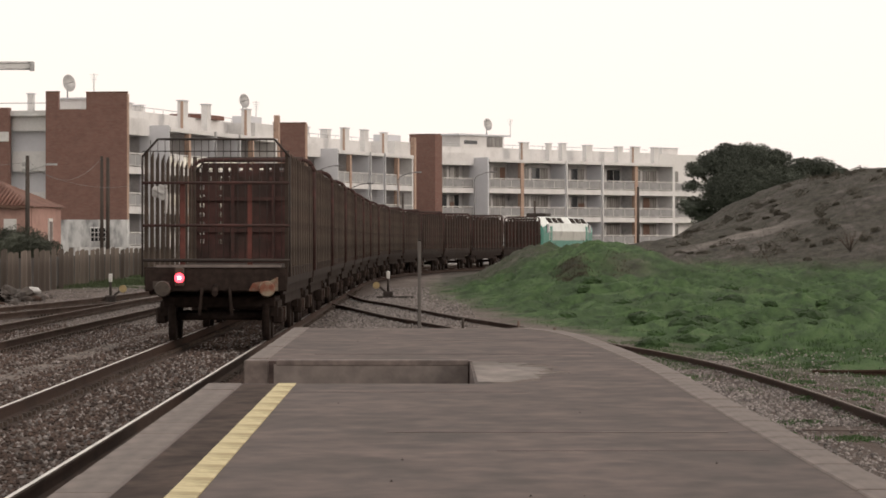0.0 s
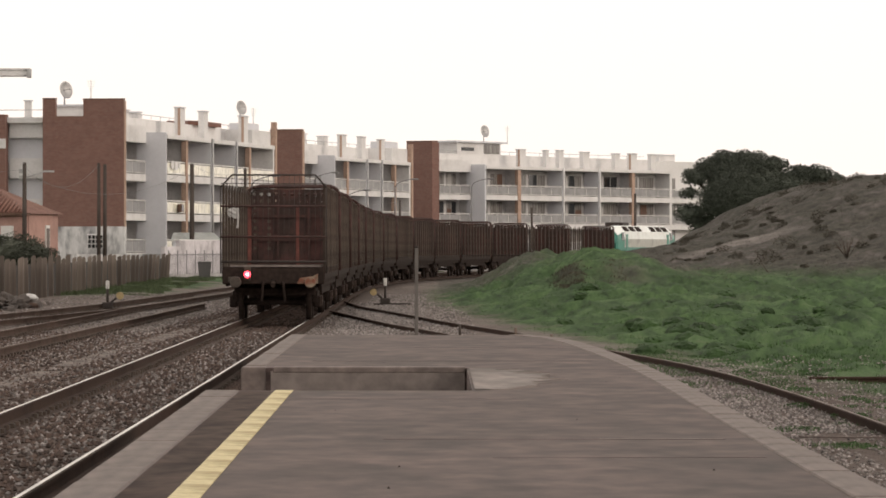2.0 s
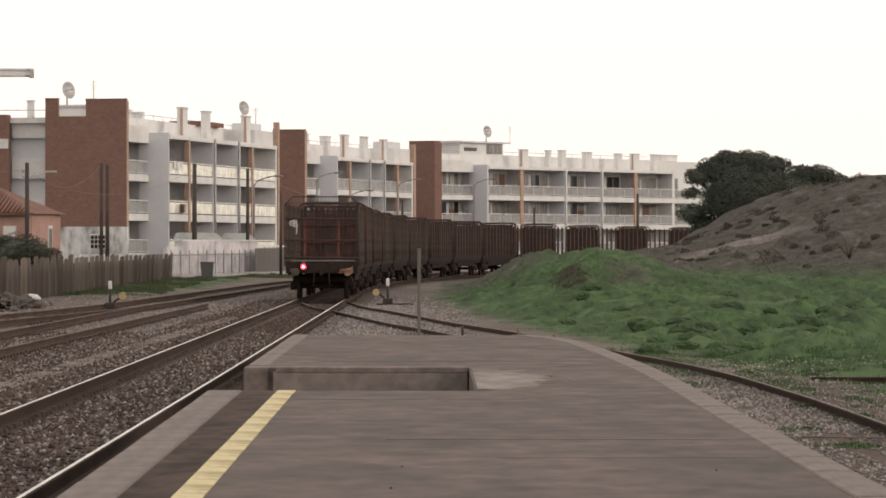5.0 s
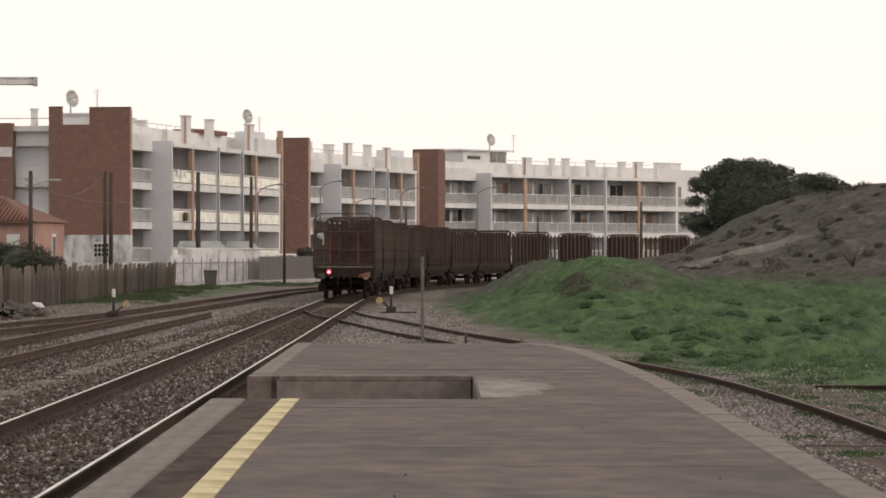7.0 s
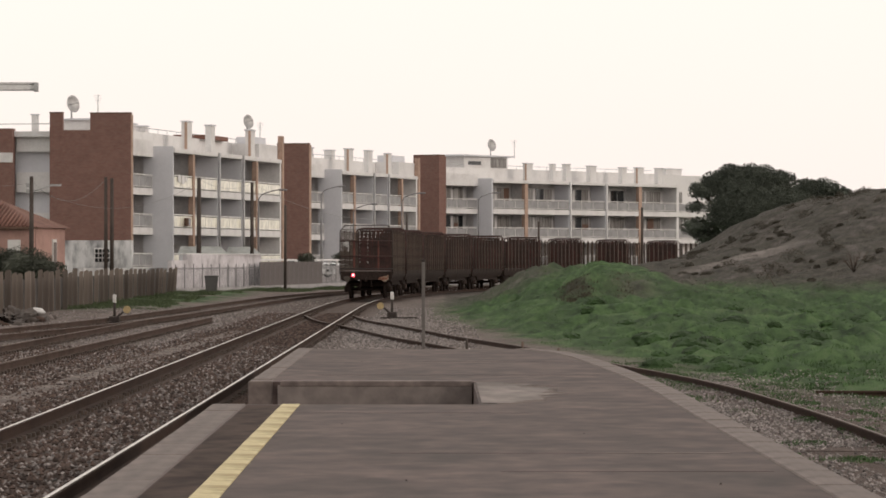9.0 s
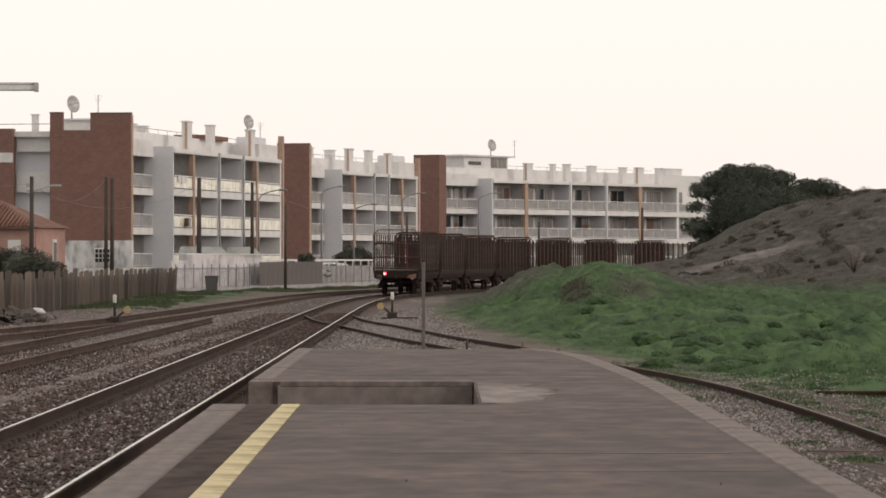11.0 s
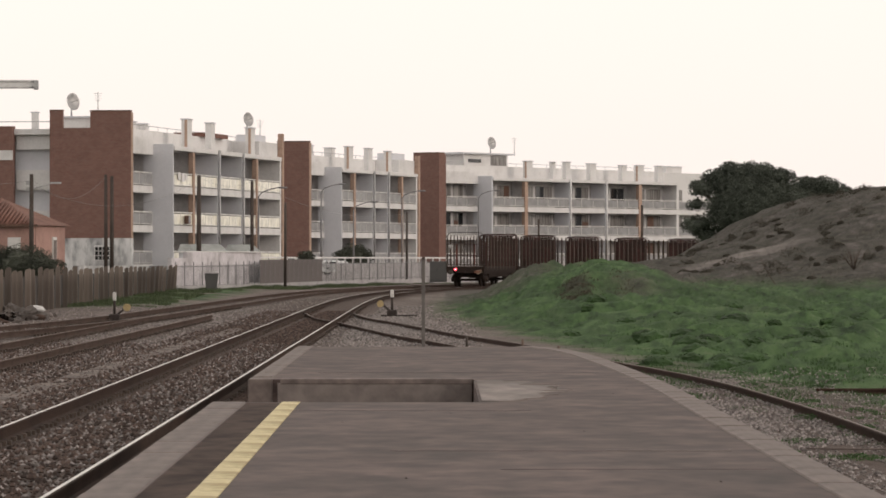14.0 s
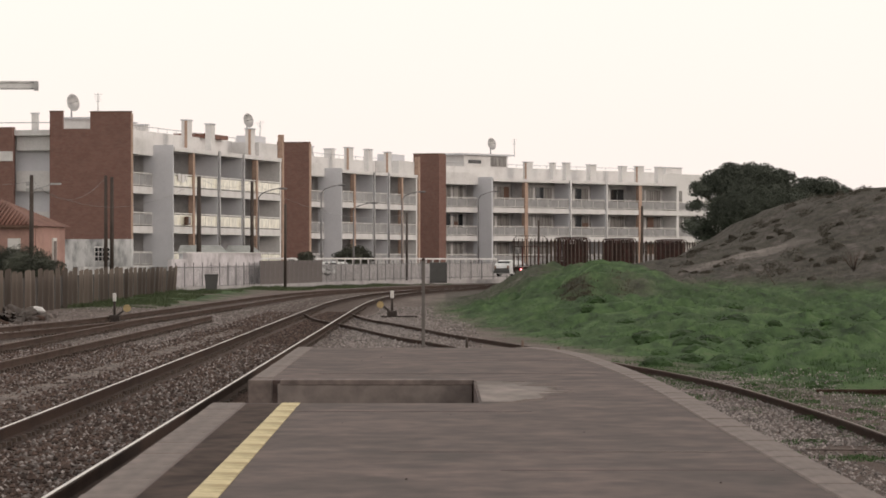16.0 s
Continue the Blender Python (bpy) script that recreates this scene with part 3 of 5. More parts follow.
def open_end(parent, y):
    """The open end: a light tubular frame with thin upright bars."""
    base = add("end_frame", tube_mesh("end_frame", 0.03, 0.03, 2.7, M_DARK, 8), parent, pose(-1.35, y, 1.5, 0, 90, 0), "open tubular steel end grille")
    keep = pose(-1.35, y, 1.5, 0, 90, 0).inverted()
    rim = [(1.35, 1.2), (1.35, 3.4), (1.07, 3.72), (-1.07, 3.72), (-1.35, 3.4), (-1.35, 1.2)]
    for a, b in zip(rim[:-1], rim[1:]):
        beam_between("rim", (a[0], y, a[1]), (b[0], y, b[1]), 0.021, M_DARK, base)
    for z in (2.14, 2.92, 3.5):
        beam_between("rim", (-1.35, y, z), (1.35, y, z), 0.026 if z < 3 else 0.009, M_WAGON if z < 3 else M_DARK, base)
    for i in range(19):
        x = -1.2 + 2.4 * i / 18
        beam_between("bar", (x, y, 1.5), (x, y, 3.7), 0.006, M_DARK, base, n=4)
    block("post", (0.09, 0.08, 1.6), M_POST, base, 0.62, y + 0.1, 1.3)
    block("post", (0.10, 0.08, 1.6), M_POST, base, -0.62, y + 0.1, 1.3)
    for child in base.children:
        child.matrix_basis = keep @ child.matrix_basis


def stanchion_mesh():
    """A channel-section upright with its tip cut at a slant."""
    sect = [(-0.035, -0.13), (0.035, -0.13), (0.035, 0.13), (-0.035, 0.13)]
    verts = [(x, y, 0) for x, y in sect] + [(x * 0.8, y * 0.8, 2.2 if x > 0 else 2.34) for x, y in sect]
    return mesh_from("stanchion", verts, [(3, 2, 1, 0), (4, 5, 6, 7)] + [(i, (i + 1) % 4, 4 + (i + 1) % 4, 4 + i) for i in range(4)], M_STAKE)


def warning_mesh():
    pts = [(-0.28, 0.0), (0.26, 0.0), (0.26, 0.26), (0.12, 0.19), (-0.2, 0.15)]
    n = len(pts)
    verts = [(x, y, z) for y in (-0.015, 0.015) for x, z in pts]
    return mesh_from("warning_plate", verts, [tuple(range(n)), tuple(range(2 * n - 1, n - 1, -1))] + [(i, n + i, n + (i + 1) % n, (i + 1) % n) for i in range(n)], M_BUFFER)


STANCHION, WARNING = stanchion_mesh(), warning_mesh()
M_NUMBER = material("rubbed_cream_paint", (0.065, 0.052, 0.043), 0.8, 0.3, fine=8, second=(0.04, 0.03, 0.026), second_scale=4)


def wheelset(parent, y):
    axle = beam_between("axle", (-0.95, y, 0.46), (0.95, y, 0.46), 0.08, M_UNDER, parent, n=10)
    for sx in (-1, 1):
        w = tube("wheel", 0.46, 0.46, 0.135, M_UNDER, parent, pose(sx * 0.87 - 0.067, y, 0.46, 0, 90, 0), n=24)
        block("axle_box", (0.2, 0.32, 0.3), M_UNDER, parent, sx * 1.08, y, 0.32, bevel=0.03)


def wagon(last):
    w = thing("timber_wagon", "last timber wagon, empty, dark brown, red tail light lit" if last else "empty dark brown timber wagon with tall steel stanchions", "freight wagon", group="wagons of the timber train")
    h = WAGON_L / 2
    block("deck", (2.62, WAGON_L - 1.1, 0.1), M_UNDER, w, 0, 0, 1.27)
    for sx in (-1, 1):
        block("side_sill", (0.14, WAGON_L - 1.1, 0.3), M_UNDER, w, sx * 1.24, 0, 1.05)
        block("centre_sill", (0.12, WAGON_L - 1.3, 0.4), M_UNDER, w, sx * 0.3, 0, 0.95)
        block("side_girder", (0.1, WAGON_L - 8.6, 0.42), M_UNDER, w, sx * 1.1, 0, 0.66)
        block("spring_guard", (0.06, WAGON_L - 1.4, 0.2), M_UNDER, w, sx * 1.2, 0, 0.87)
        for i in range(11):
            y = -h + 0.85 + i * (WAGON_L - 1.7) / 10
            add("stanchion", STANCHION, w, pose(sx * 1.29, y, 1.2, 0, 0, 0 if sx > 0 else 180))
    for e in (-1, 1):
        block("headstock", (2.6, 0.22, 0.42), M_UNDER, w, 0, e * (h - 0.62), 0.93, bevel=0.02)
        add("warning_plate", WARNING, w, pose(0.88, e * (h - 0.49), 0.94), "faded orange and cream corner plate")
        block("number_plate", (0.3, 0.03, 0.14), M_NUMBER, w, -1.0, e * (h - 0.495), 0.98, label="rubbed pale plate")
        block("deck_edge", (2.3, 0.04, 0.05), M_DECK_EDGE, w, 0.05, e * (h - 0.51), 1.37)
        beam_between("coupling", (0, e * (h - 0.55), 1.02), (0, e * (h - 0.05), 0.9), 0.06, M_UNDER, w)
        for sx in (-1, 1):
            b = beam_between("buffer", (sx * 0.95, e * (h - 0.6), 0.98), (sx * 0.95, e * (h - 0.1), 0.98), 0.11, M_UNDER, w, n=12)
            add("buffer_plate", tube_mesh("buffer_plate", 0.15, 0.13, 0.05, M_NUMBER if sx < 0 else M_BUFFER, 16), w,
                Matrix.Translation((sx * 0.95, e * (h - 0.09), 0.98)) @ Vector((0, e, 0)).to_track_quat("Z", "Y").to_matrix().to_4x4())
            beam_between("brake_hose", (sx * 0.25, e * (h - 0.5), 1.0), (sx * 0.3, e * (h - 0.42), 0.5), 0.03, M_UNDER, w)
        bogie = block("bogie", (2.1, 2.6, 0.22), M_UNDER, w, 0, e * (h - 3.0), 0.62, bevel=0.03)
        for sx in (-1, 1):
            block("bogie_side", (0.14, 2.5, 0.28), M_UNDER, bogie, sx * 1.02, 0, -0.16)
            block("spring", (0.2, 0.5, 0.2), M_STAKE, bogie, sx * 1.1, 0, -0.2)
        for dy in (-0.9, 0.9):
            wheelset(w, e * (h - 3.0) + dy)
    block("brake_gear", (1.4, 3.0, 0.35), M_UNDER, w, 0, 0, 0.55, bevel=0.05)
    open_end(w, -h + 0.62)
    punched_wall(w, h - 0.62, last)
    if last:
        lamp = block("tail_lamp", (0.17, 0.12, 0.34), M_STAKE, w, -0.66, -h + 0.42, 1.03, label="tail lamp case", bevel=0.02)
        q = Matrix.Translation((0, -0.07, 0.15)) @ pose(0, 0, 0, 90, 0, 0)
        tube("lens", 0.09, 0.085, 0.02, M_LAMP, lamp, q, "glowing red lens", n=16)
        tube("bulb", 0.036, 0.034, 0.02, M_LAMP_HOT, lamp, Matrix.Translation((0, -0.02, 0)) @ q, n=16)
        bm = bmesh.new()
        bmesh.ops.create_icosphere(bm, subdivisions=3, radius=0.11)
        for v in bm.verts:
            v.co = Vector((v.co.x * 1.3, v.co.y * 0.4, v.co.z)) * (1 + 0.9 * noise.noise(v.co * 14))
        part("snagged_wrapper", bm, M_PAPER, w, "white scrap caught on a stanchion", pose(-1.0, -h + 0.75, 2.76))
        block("wrapper_strip", (0.05, 0.015, 0.36), M_PAPER, w, -0.93, -h + 0.74, 2.36, ry=4, label="white scrap hanging down")
    return w


def locomotive():
    w = thing("locomotive", "green and white diesel locomotive hauling the wagons", "locomotive")
    L = 22.0
    sect = [(-1.4, 1.1), (1.4, 1.1), (1.43, 1.9), (1.45, 2.6), (1.38, 3.2), (0.95, 3.72), (-0.95, 3.72), (-1.38, 3.2), (-1.45, 2.6), (-1.43, 1.9)]
    stations = [(-L / 2 + 0.1, 0.55), (-L / 2 + 0.5, 0.86), (-L / 2 + 2.6, 1.0), (L / 2 - 2.6, 1.0), (L / 2 - 0.5, 0.86), (L / 2 - 0.1, 0.55)]
    verts, faces, idx = [], [], []
    for y, k in stations:
        verts += [(x * (0.75 + 0.25 * k), y, 1.1 + (z - 1.1) * (k if z > 2.7 else min(1, k + 0.2))) for x, z in sect]
    n = len(sect)
    for i in range(len(stations) - 1):
        for j in range(n):
            faces.append((i * n + j, i * n + (j + 1) % n, (i + 1) * n + (j + 1) % n, (i + 1) * n + j))
            idx.append(1 if i in (0, 4) or j in (1, 9) or (i in (1, 3) and j not in (4, 5, 6)) else 2 if j in (2, 8) else 0)
    faces += [tuple(range(n))[::-1], tuple(range((len(stations) - 1) * n, len(stations) * n))]
    idx += [1, 1]
    add("body", mesh_from("body", verts, faces, [M_LOCO, M_GREEN, M_LOCO_SIDE], indices=idx), w)
    for e in (-1, 1):
        block("windscreen", (1.9, 0.06, 0.7), M_GLASS, w, 0, e * (L / 2 - 0.37), 2.35, rx=e * 28)
        for sx in (-1, 1):
            block("side_window", (0.05, 0.8, 0.65), M_GLASS, w, sx * 1.43, e * (L / 2 - 2.0), 2.5)
            block("door", (0.05, 0.7, 1.7), M_GREEN, w, sx * 1.44, e * (L / 2 - 3.4), 1.3)
            for k in range(3):
                block("roof_grille", (0.5, 1.7, 0.06), M_UNDER, w, sx * 1.17, e * (2.6 + k * 2.3), 3.42, ry=sx * 50)
        bog = block("bogie", (2.3, 4.2, 0.3), M_UNDER, w, 0, e * 6.8, 0.66, bevel=0.05)
        for dy in (-1.7, 0, 1.7):
            wheelset(w, e * 6.8 + dy)
        block("headstock", (2.7, 0.25, 0.5), M_UNDER, w, 0, e * (L / 2 - 0.1), 0.9)
        for sx in (-1, 1):
            beam_between("buffer", (sx * 0.95, e * (L / 2 - 0.1), 1.05), (sx * 0.95, e * (L / 2 + 0.5), 1.05), 0.13, M_UNDER, w, n=12)
    block("exhaust_hood", (1.5, 2.4, 0.3), M_DARK, w, 0, -5.2, 3.70, bevel=0.06)
    block("fuel_tank", (2.4, 5.5, 0.8), M_UNDER, w, 0, 0, 0.35, bevel=0.1)
    return w


last_wagon = wagon(True)
first = wagon(False)
wagons = [last_wagon, first] + [copy_thing(first, Matrix.Identity(4)) for i in range(12)]
loco = locomotive()
SPEED, TAIL = 16.313, 82.70

# ---- apartment buildings ----
M_WHITE = material("white_render", (0.64, 0.62, 0.615), 0.85, 0.06, fine=6, second=(0.55, 0.53, 0.525), second_scale=0.5, amount=0.35, bump=0.1)
M_GREY = material("pale_grey_render", (0.575, 0.57, 0.60), 0.85, 0.03, fine=6, second=(0.55, 0.545, 0.575), second_scale=0.6, bump=0.1)
M_BACK = material("grey_balcony_wall", (0.52, 0.50, 0.50), 0.9, 0.08, fine=5, bump=0.05)
# own colour of the piers; also used for sunlit edges of brick walls
M_STRIP = material("terracotta_and_lit_brick", (0.40, 0.275, 0.215), 0.85, 0.15, fine=6)
# glass railing: the sky's bright reflection is put into the cream colour
M_CREAM = material("sky_reflection_panel", (0.88, 0.84, 0.71), 0.2, 0.08, fine=2, spec=0.5, bump=0)
M_RAILP = material("grey_railing_panel", (0.27, 0.262, 0.265), 0.35, 0.08, fine=3, spec=0.5, bump=0)
M_FRAME = material("white_window_frame", (0.62, 0.60, 0.58), 0.6, 0.05, bump=0)
M_WFRAME = material("grey_window_frame", (0.36, 0.345, 0.335), 0.6, 0.08, bump=0)
M_CURTAIN = material("curtained_window_glass", (0.135, 0.125, 0.12), 0.22, 0.2, fine=2, second=(0.26, 0.245, 0.235), second_scale=0.9, amount=0.55, stretch=(1, 2.5, 0.15), spec=0.5, bump=0)
M_SHUTTER = material("brown_shutter", (0.13, 0.075, 0.055), 0.7, 0.2, fine=6)
M_METAL = material("grey_galvanised_metal", (0.40, 0.39, 0.39), 0.5, 0.15, fine=5, metal=0.4, bump=0)
M_STAINED = material("mouldy_whitewash", (0.58, 0.57, 0.57), 0.9, 0.12, fine=4, second=(0.17, 0.17, 0.175), second_scale=0.75, amount=0.55, stretch=(1, 1, 0.4))
M_PINK = material("salmon_render", (0.40, 0.240, 0.205), 0.9, 0.08, fine=5, second=(0.33, 0.20, 0.17))
M_TILE = material("clay_roof_tile", (0.17, 0.085, 0.066), 0.9, 0.25, fine=5, per_object=0.2)


def brick_material():
    m = material("red_brick", (0.185, 0.100, 0.082), 0.9, 0.15, fine=3, second=(0.150, 0.080, 0.067), second_scale=1.3, bump=0.1)
    n, l = m.node_tree.nodes, m.node_tree.links
    co, sep, mp, com = n.new("ShaderNodeTexCoord"), n.new("ShaderNodeSeparateXYZ"), n.new("ShaderNodeCombineXYZ"), n.new("ShaderNodeMath")
    com.operation = "ADD"
    l.new(co.outputs["Object"], sep.inputs[0]), l.new(sep.outputs[0], com.inputs[0]), l.new(sep.outputs[1], com.inputs[1])
    l.new(com.outputs[0], mp.inputs[0]), l.new(sep.outputs[2], mp.inputs[1])
    br = n.new("ShaderNodeTexBrick")
    br.inputs["Scale"].default_value = 1.0
    br.inputs["Brick Width"].default_value, br.inputs["Row Height"].default_value, br.inputs["Mortar Size"].default_value = 0.24, 0.08, 0.006
    br.inputs["Color1"].default_value, br.inputs["Color2"].default_value, br.inputs["Mortar"].default_value = (0.165, 0.082, 0.067, 1), (0.225, 0.125, 0.103, 1), (0.19, 0.15, 0.135, 1)
    l.new(mp.outputs[0], br.inputs[0])
    mx = n.new("ShaderNodeMix")
    mx.data_type = "RGBA"
    mx.inputs[0].default_value = 0.6
    b = n["Principled BSDF"]
    l.new(b.inputs["Base Color"].links[0].from_socket, mx.inputs[6])
    l.new(br.outputs[0], mx.inputs[7]), l.new(mx.outputs[2], b.inputs["Base Color"])
    return m


M_BRICK = brick_material()


def solid(name, x0, x1, y0, y1, z0, z1, mat, parent, label="", bevel=0.0):
    return block(name, (abs(x1 - x0), abs(y1 - y0), z1 - z0), mat, parent, (x0 + x1) / 2, (y0 + y1) / 2, z0, label=label, bevel=bevel)


def chimney(parent, x, y, z0, z1, w, brown, d=0.45):
    c = solid("chimney", x - d / 2, x + d / 2, y - w / 2, y + w / 2, z0, z1, M_WHITE, parent)
    block("cap", (d + 0.14, w + 0.14, 0.09), M_GREY, c, 0, 0, z1 - z0)
    if brown:
        block("brick_side", (d * 0.45, 0.05, z1 - z0 - 0.02), M_STRIP, c, d * 0.28, -w / 2 - 0.02, 0.01)


def glazing(parent, x, y0, y1, z):
    """A balcony door and its frame in the back wall, with one side shuttered."""
    w = y1 - y0
    f = solid("window", x - 0.03, x + 0.05, y0, y1, z, z + 2.25, M_WFRAME, parent)
    for i in range(2):
        block("pane", (0.03, w / 2 - 0.1, 2.08), M_CURTAIN if random.random() < 0.88 else M_GLASS, f, 0.035, -w / 4 + i * w / 2, 0.1)
    if random.random() < 0.45:
        block("shutter", (0.04, w / 2 - 0.14, random.choice((0.7, 1.3, 2.0))), random.choice((M_SHUTTER, M_WFRAME, M_RAILP)), f, 0.06, random.choice((-1, 1)) * w / 4, 0.15)


LEVELS = (1.5, 4.37, 7.25)


def balcony(parent, x_back, x_front, y0, y1, z, panel, low=0.0):
    solid("balcony_slab", x_back, x_front, y0, y1, z - 0.52, z, M_WHITE, parent)
    r = solid("railing", x_front - 0.08, x_front - 0.03, y0 + 0.12, y1 - 0.12, z + 0.06, z + 0.86, panel, parent)
    w = y1 - y0 - 0.24
    block("top_rail", (0.09, w, 0.09), M_FRAME, r, 0, 0, 0.86)
    block("mid_rail", (0.07, w, 0.05), M_FRAME, r, 0.01, 0, 0.02)
    k = max(2, round(w / 2.2))
    for i in range(k + 1):
        block("baluster", (0.06, 0.06, 0.86), M_FRAME, r, 0.01, -w / 2 + w * i / k, 0)


def wing(label, corner, psi, length, flank, recess, cols, strips, panel, fin_width, chimneys, vents, top=10.22, base=3.4, fin_t=0.35, pipe=None):
    w = thing("apartment_building", label, "apartment building", pose(corner[0], corner[1], 0, 0, 0, -psi), group="apartment blocks")
    fx = -flank
    inner = fx - fin_width + 0.1 if fin_width == 6.0 else -11.5
    back = -1.75
    # massive body behind the balconies, its upper storey set back
    solid("wall", -11.5, back, 0.0, length, -0.3, 9.9, M_BACK, w)
    solid("wall", inner, fx - 1.5, -recess + 0.2, 0.0, -0.3, 9.95, M_BACK, w)
    solid("upper_storey", max(-11.0, inner), fx - 1.0, -recess + 0.25, length - 0.2, 9.8, 11.42, M_WHITE, w)
    solid("roof_slab", -11.6, 0.05, -0.02, length + 0.1, 9.9, top, M_WHITE, w)
    solid("roof_slab", inner, fx + 0.02, -recess, -0.03, 9.55, top + 0.55, M_WHITE, w)
    solid("flank_wall", back - 0.5, -0.02, -0.25, -0.03, -0.3, top + 0.12, M_GREY, w, "pale grey flank wall")
    solid("end_wall", back - 0.4, 0.0, length - 0.35, length + 0.15, -0.3, top - 0.02, M_WHITE, w)
    # balconies of the recess beside the brick wall
    for z in LEVELS:
        balcony(w, fx - 1.55, fx, -recess + 0.3, -0.26, z, M_RAILP)
        glazing(w, fx - 1.5, -recess + 1.2, -recess + 3.4, z)
        glazing(w, fx - 1.5, -recess + 3.9, -0.8, z)
    # main balconies, bay by bay
    edges = cols
    for i, (a, b) in enumerate(zip(edges[:-1], edges[1:])):
        for z in LEVELS:
            balcony(w, back, 0.0, a + 0.02, b - 0.02, z, panel)
            mid = (a + b) / 2
            glazing(w, back, a + 0.7, mid - 0.25, z)
            glazing(w, back, mid + 0.25, b - 0.7, z)
        if i:
            if i in strips:
                solid("brick_pier", -0.32, 0.06, a - 0.45, a + 0.15, -0.3, top - 0.36, M_STRIP, w, "terracotta-coloured pier")
                solid("partition", back + 0.02, -0.33, a - 0.1, a + 0.1, -0.3, top - 0.36, M_BACK, w)
            else:
                solid("partition", back + 0.02, 0.04, a - 0.13, a + 0.13, -0.3, top - 0.36, M_GREY, w)
                # where pipe is white, the tube is added in place of a bay column
                tube("downpipe", 0.09, 0.09, top + 0.3, pipe or M_METAL, w, pose(0.16, a, -0.3), n=8)
    # brick end wall, taller than the roof
    fy = -recess
    fin = solid("brick_wall", fx - fin_width, fx + 0.02, fy - fin_t, fy, base, 11.35, M_BRICK, w, "tall red brick end wall")
    h = 11.35 - base
    block("parapet", (min(3.0, fin_width), fin_t + 0.01, 1.2), M_BRICK, fin, fin_width / 2 - min(3.0, fin_width) / 2, 0, h)
    block("capping", (min(3.0, fin_width) + 0.06, fin_t + 0.07, 0.07), M_SHUTTER, fin, fin_width / 2 - min(3.0, fin_width) / 2, 0, h + 1.2)
    if fin_width > 5:
        block("parapet", (0.95, 0.36, 1.25), M_BRICK, fin, -fin_width / 2 + 0.475, 0, h)
        block("capping", (1.0, 0.42, 0.07), M_SHUTTER, fin, -fin_width / 2 + 0.475, 0, h + 1.25)
    # thin walls: sun on the narrow brick side is put into a paler colour
    block("edge_strip", (0.06, fin_t + 0.15, h + 1.1), M_STRIP if fin_t < 1 else M_BRICK, fin, fin_width / 2 + 0.03, 0.08, 0)
    solid("base_wall", fx - fin_width - 1.2, fx + 0.1, fy - fin_t - 0.1, fy + 0.1, -0.3, base, M_STAINED, w, "mould-stained whitewashed base wall")
    for x, y, z, cw, brown in chimneys:
        chimney(w, x, y, top - 0.05, z, cw, brown)
    for y, z, cw in vents:
        v = solid("vent", -3.6, -2.9, y - cw / 2, y + cw / 2, 11.35, z, M_WHITE, w)
        block("cap", (0.9, cw + 0.2, 0.08), M_GREY, v, 0, 0, z - 11.35)
    rail_part = beam_between("roof_rail", (fx - 1.1, -recess + 0.5, 11.75), (fx - 1.1, length - 1, 11.75), 0.025, M_METAL, w)
    for i in range(int(length / 3)):
        beam_between("roof_rail_post", (fx - 1.1, i * 3.0, 11.4), (fx - 1.1, i * 3.0, 11.75), 0.02, M_METAL, w)
    return w


random.seed(7)
wing_a = wing("four-storey white apartment block with tall red brick end wall", (-19.75, 331.95), 9.72, 38.4, 1.53, 6.84, (0, 6.5, 14.7, 23.4, 29.1, 38.2), (1, 4), M_CREAM, 6.0,
              [(-0.8, 7.6, 12.35, 1.6, True), (-0.8, 15.6, 12.3, 1.4, False), (-0.8, 30.2, 12.35, 1.6, True)], [(-0.3, 11.95, 1.0), (3.4, 11.9, 1.0)])
solid("roof_house", -3.4, -0.32, 31.4, 38.58, 10.15, 11.35, M_WHITE, wing_a)
solid("roof_box", -2.6, -1.1, 33.2, 37.6, 11.35, 11.95, M_GREY, wing_a)
solid("brick_pier", -0.3, 0.1, 38.6, 39.2, -0.3, 12.15, M_STRIP, wing_a, "terracotta-coloured end pier")
solid("roof_tiles", -4.6, -2.0, 19.5, 27.5, 11.42, 11.75, M_TILE, wing_a, "low brown tiled roof")
wing_b = wing("white apartment block with glazed balconies and brick wall", (-9.22, 414.51), 13.81, 28.0, 1.66, 5.05, (0, 4.4, 11.0, 16.5, 22.2, 27.8), (1, 4), M_RAILP, 8.0,
              [(-0.8, 5.2, 12.3, 1.6, True), (-0.8, 12.3, 12.3, 1.5, False), (-0.8, 19.6, 12.2, 1.3, True)], [(-0.1, 12.3, 1.1), (7.4, 12.25, 1.3)], base=0.6, fin_t=0.5)
solid("roof_house", -3.4, -0.32, 22.0, 28.18, 10.15, 11.5, M_WHITE, wing_b)
solid("roof_box", -2.6, -1.1, 22.6, 27.4, 11.5, 12.15, M_GREY, wing_b)
solid("brick_pier", -0.3, 0.1, 28.2, 28.9, -0.3, 12.0, M_STRIP, wing_b, "terracotta-coloured end pier")
wing_c = wing("long white apartment block turned across the street end", (5.1, 458.45), 32.6, 37.9, 1.69, 6.51, (0, 6.5, 15.0, 22.4, 29.8, 37.7), (1, 4), M_RAILP, 4.2,
              [(-0.8, 8.0, 11.95, 1.2, True), (-0.8, 12.9, 11.95, 0.5, False), (-0.8, 15.7, 12.0, 0.9, False), (-0.8, 20.8, 11.9, 1.3, False), (-0.8, 27.3, 11.85, 1.0, False), (-0.8, 30.8, 11.9, 1.3, True), (-0.8, 35.0, 11.9, 1.0, False)],
              [(42, 12.0, 3.5)], base=0.6, fin_t=1.15, pipe=M_WHITE)
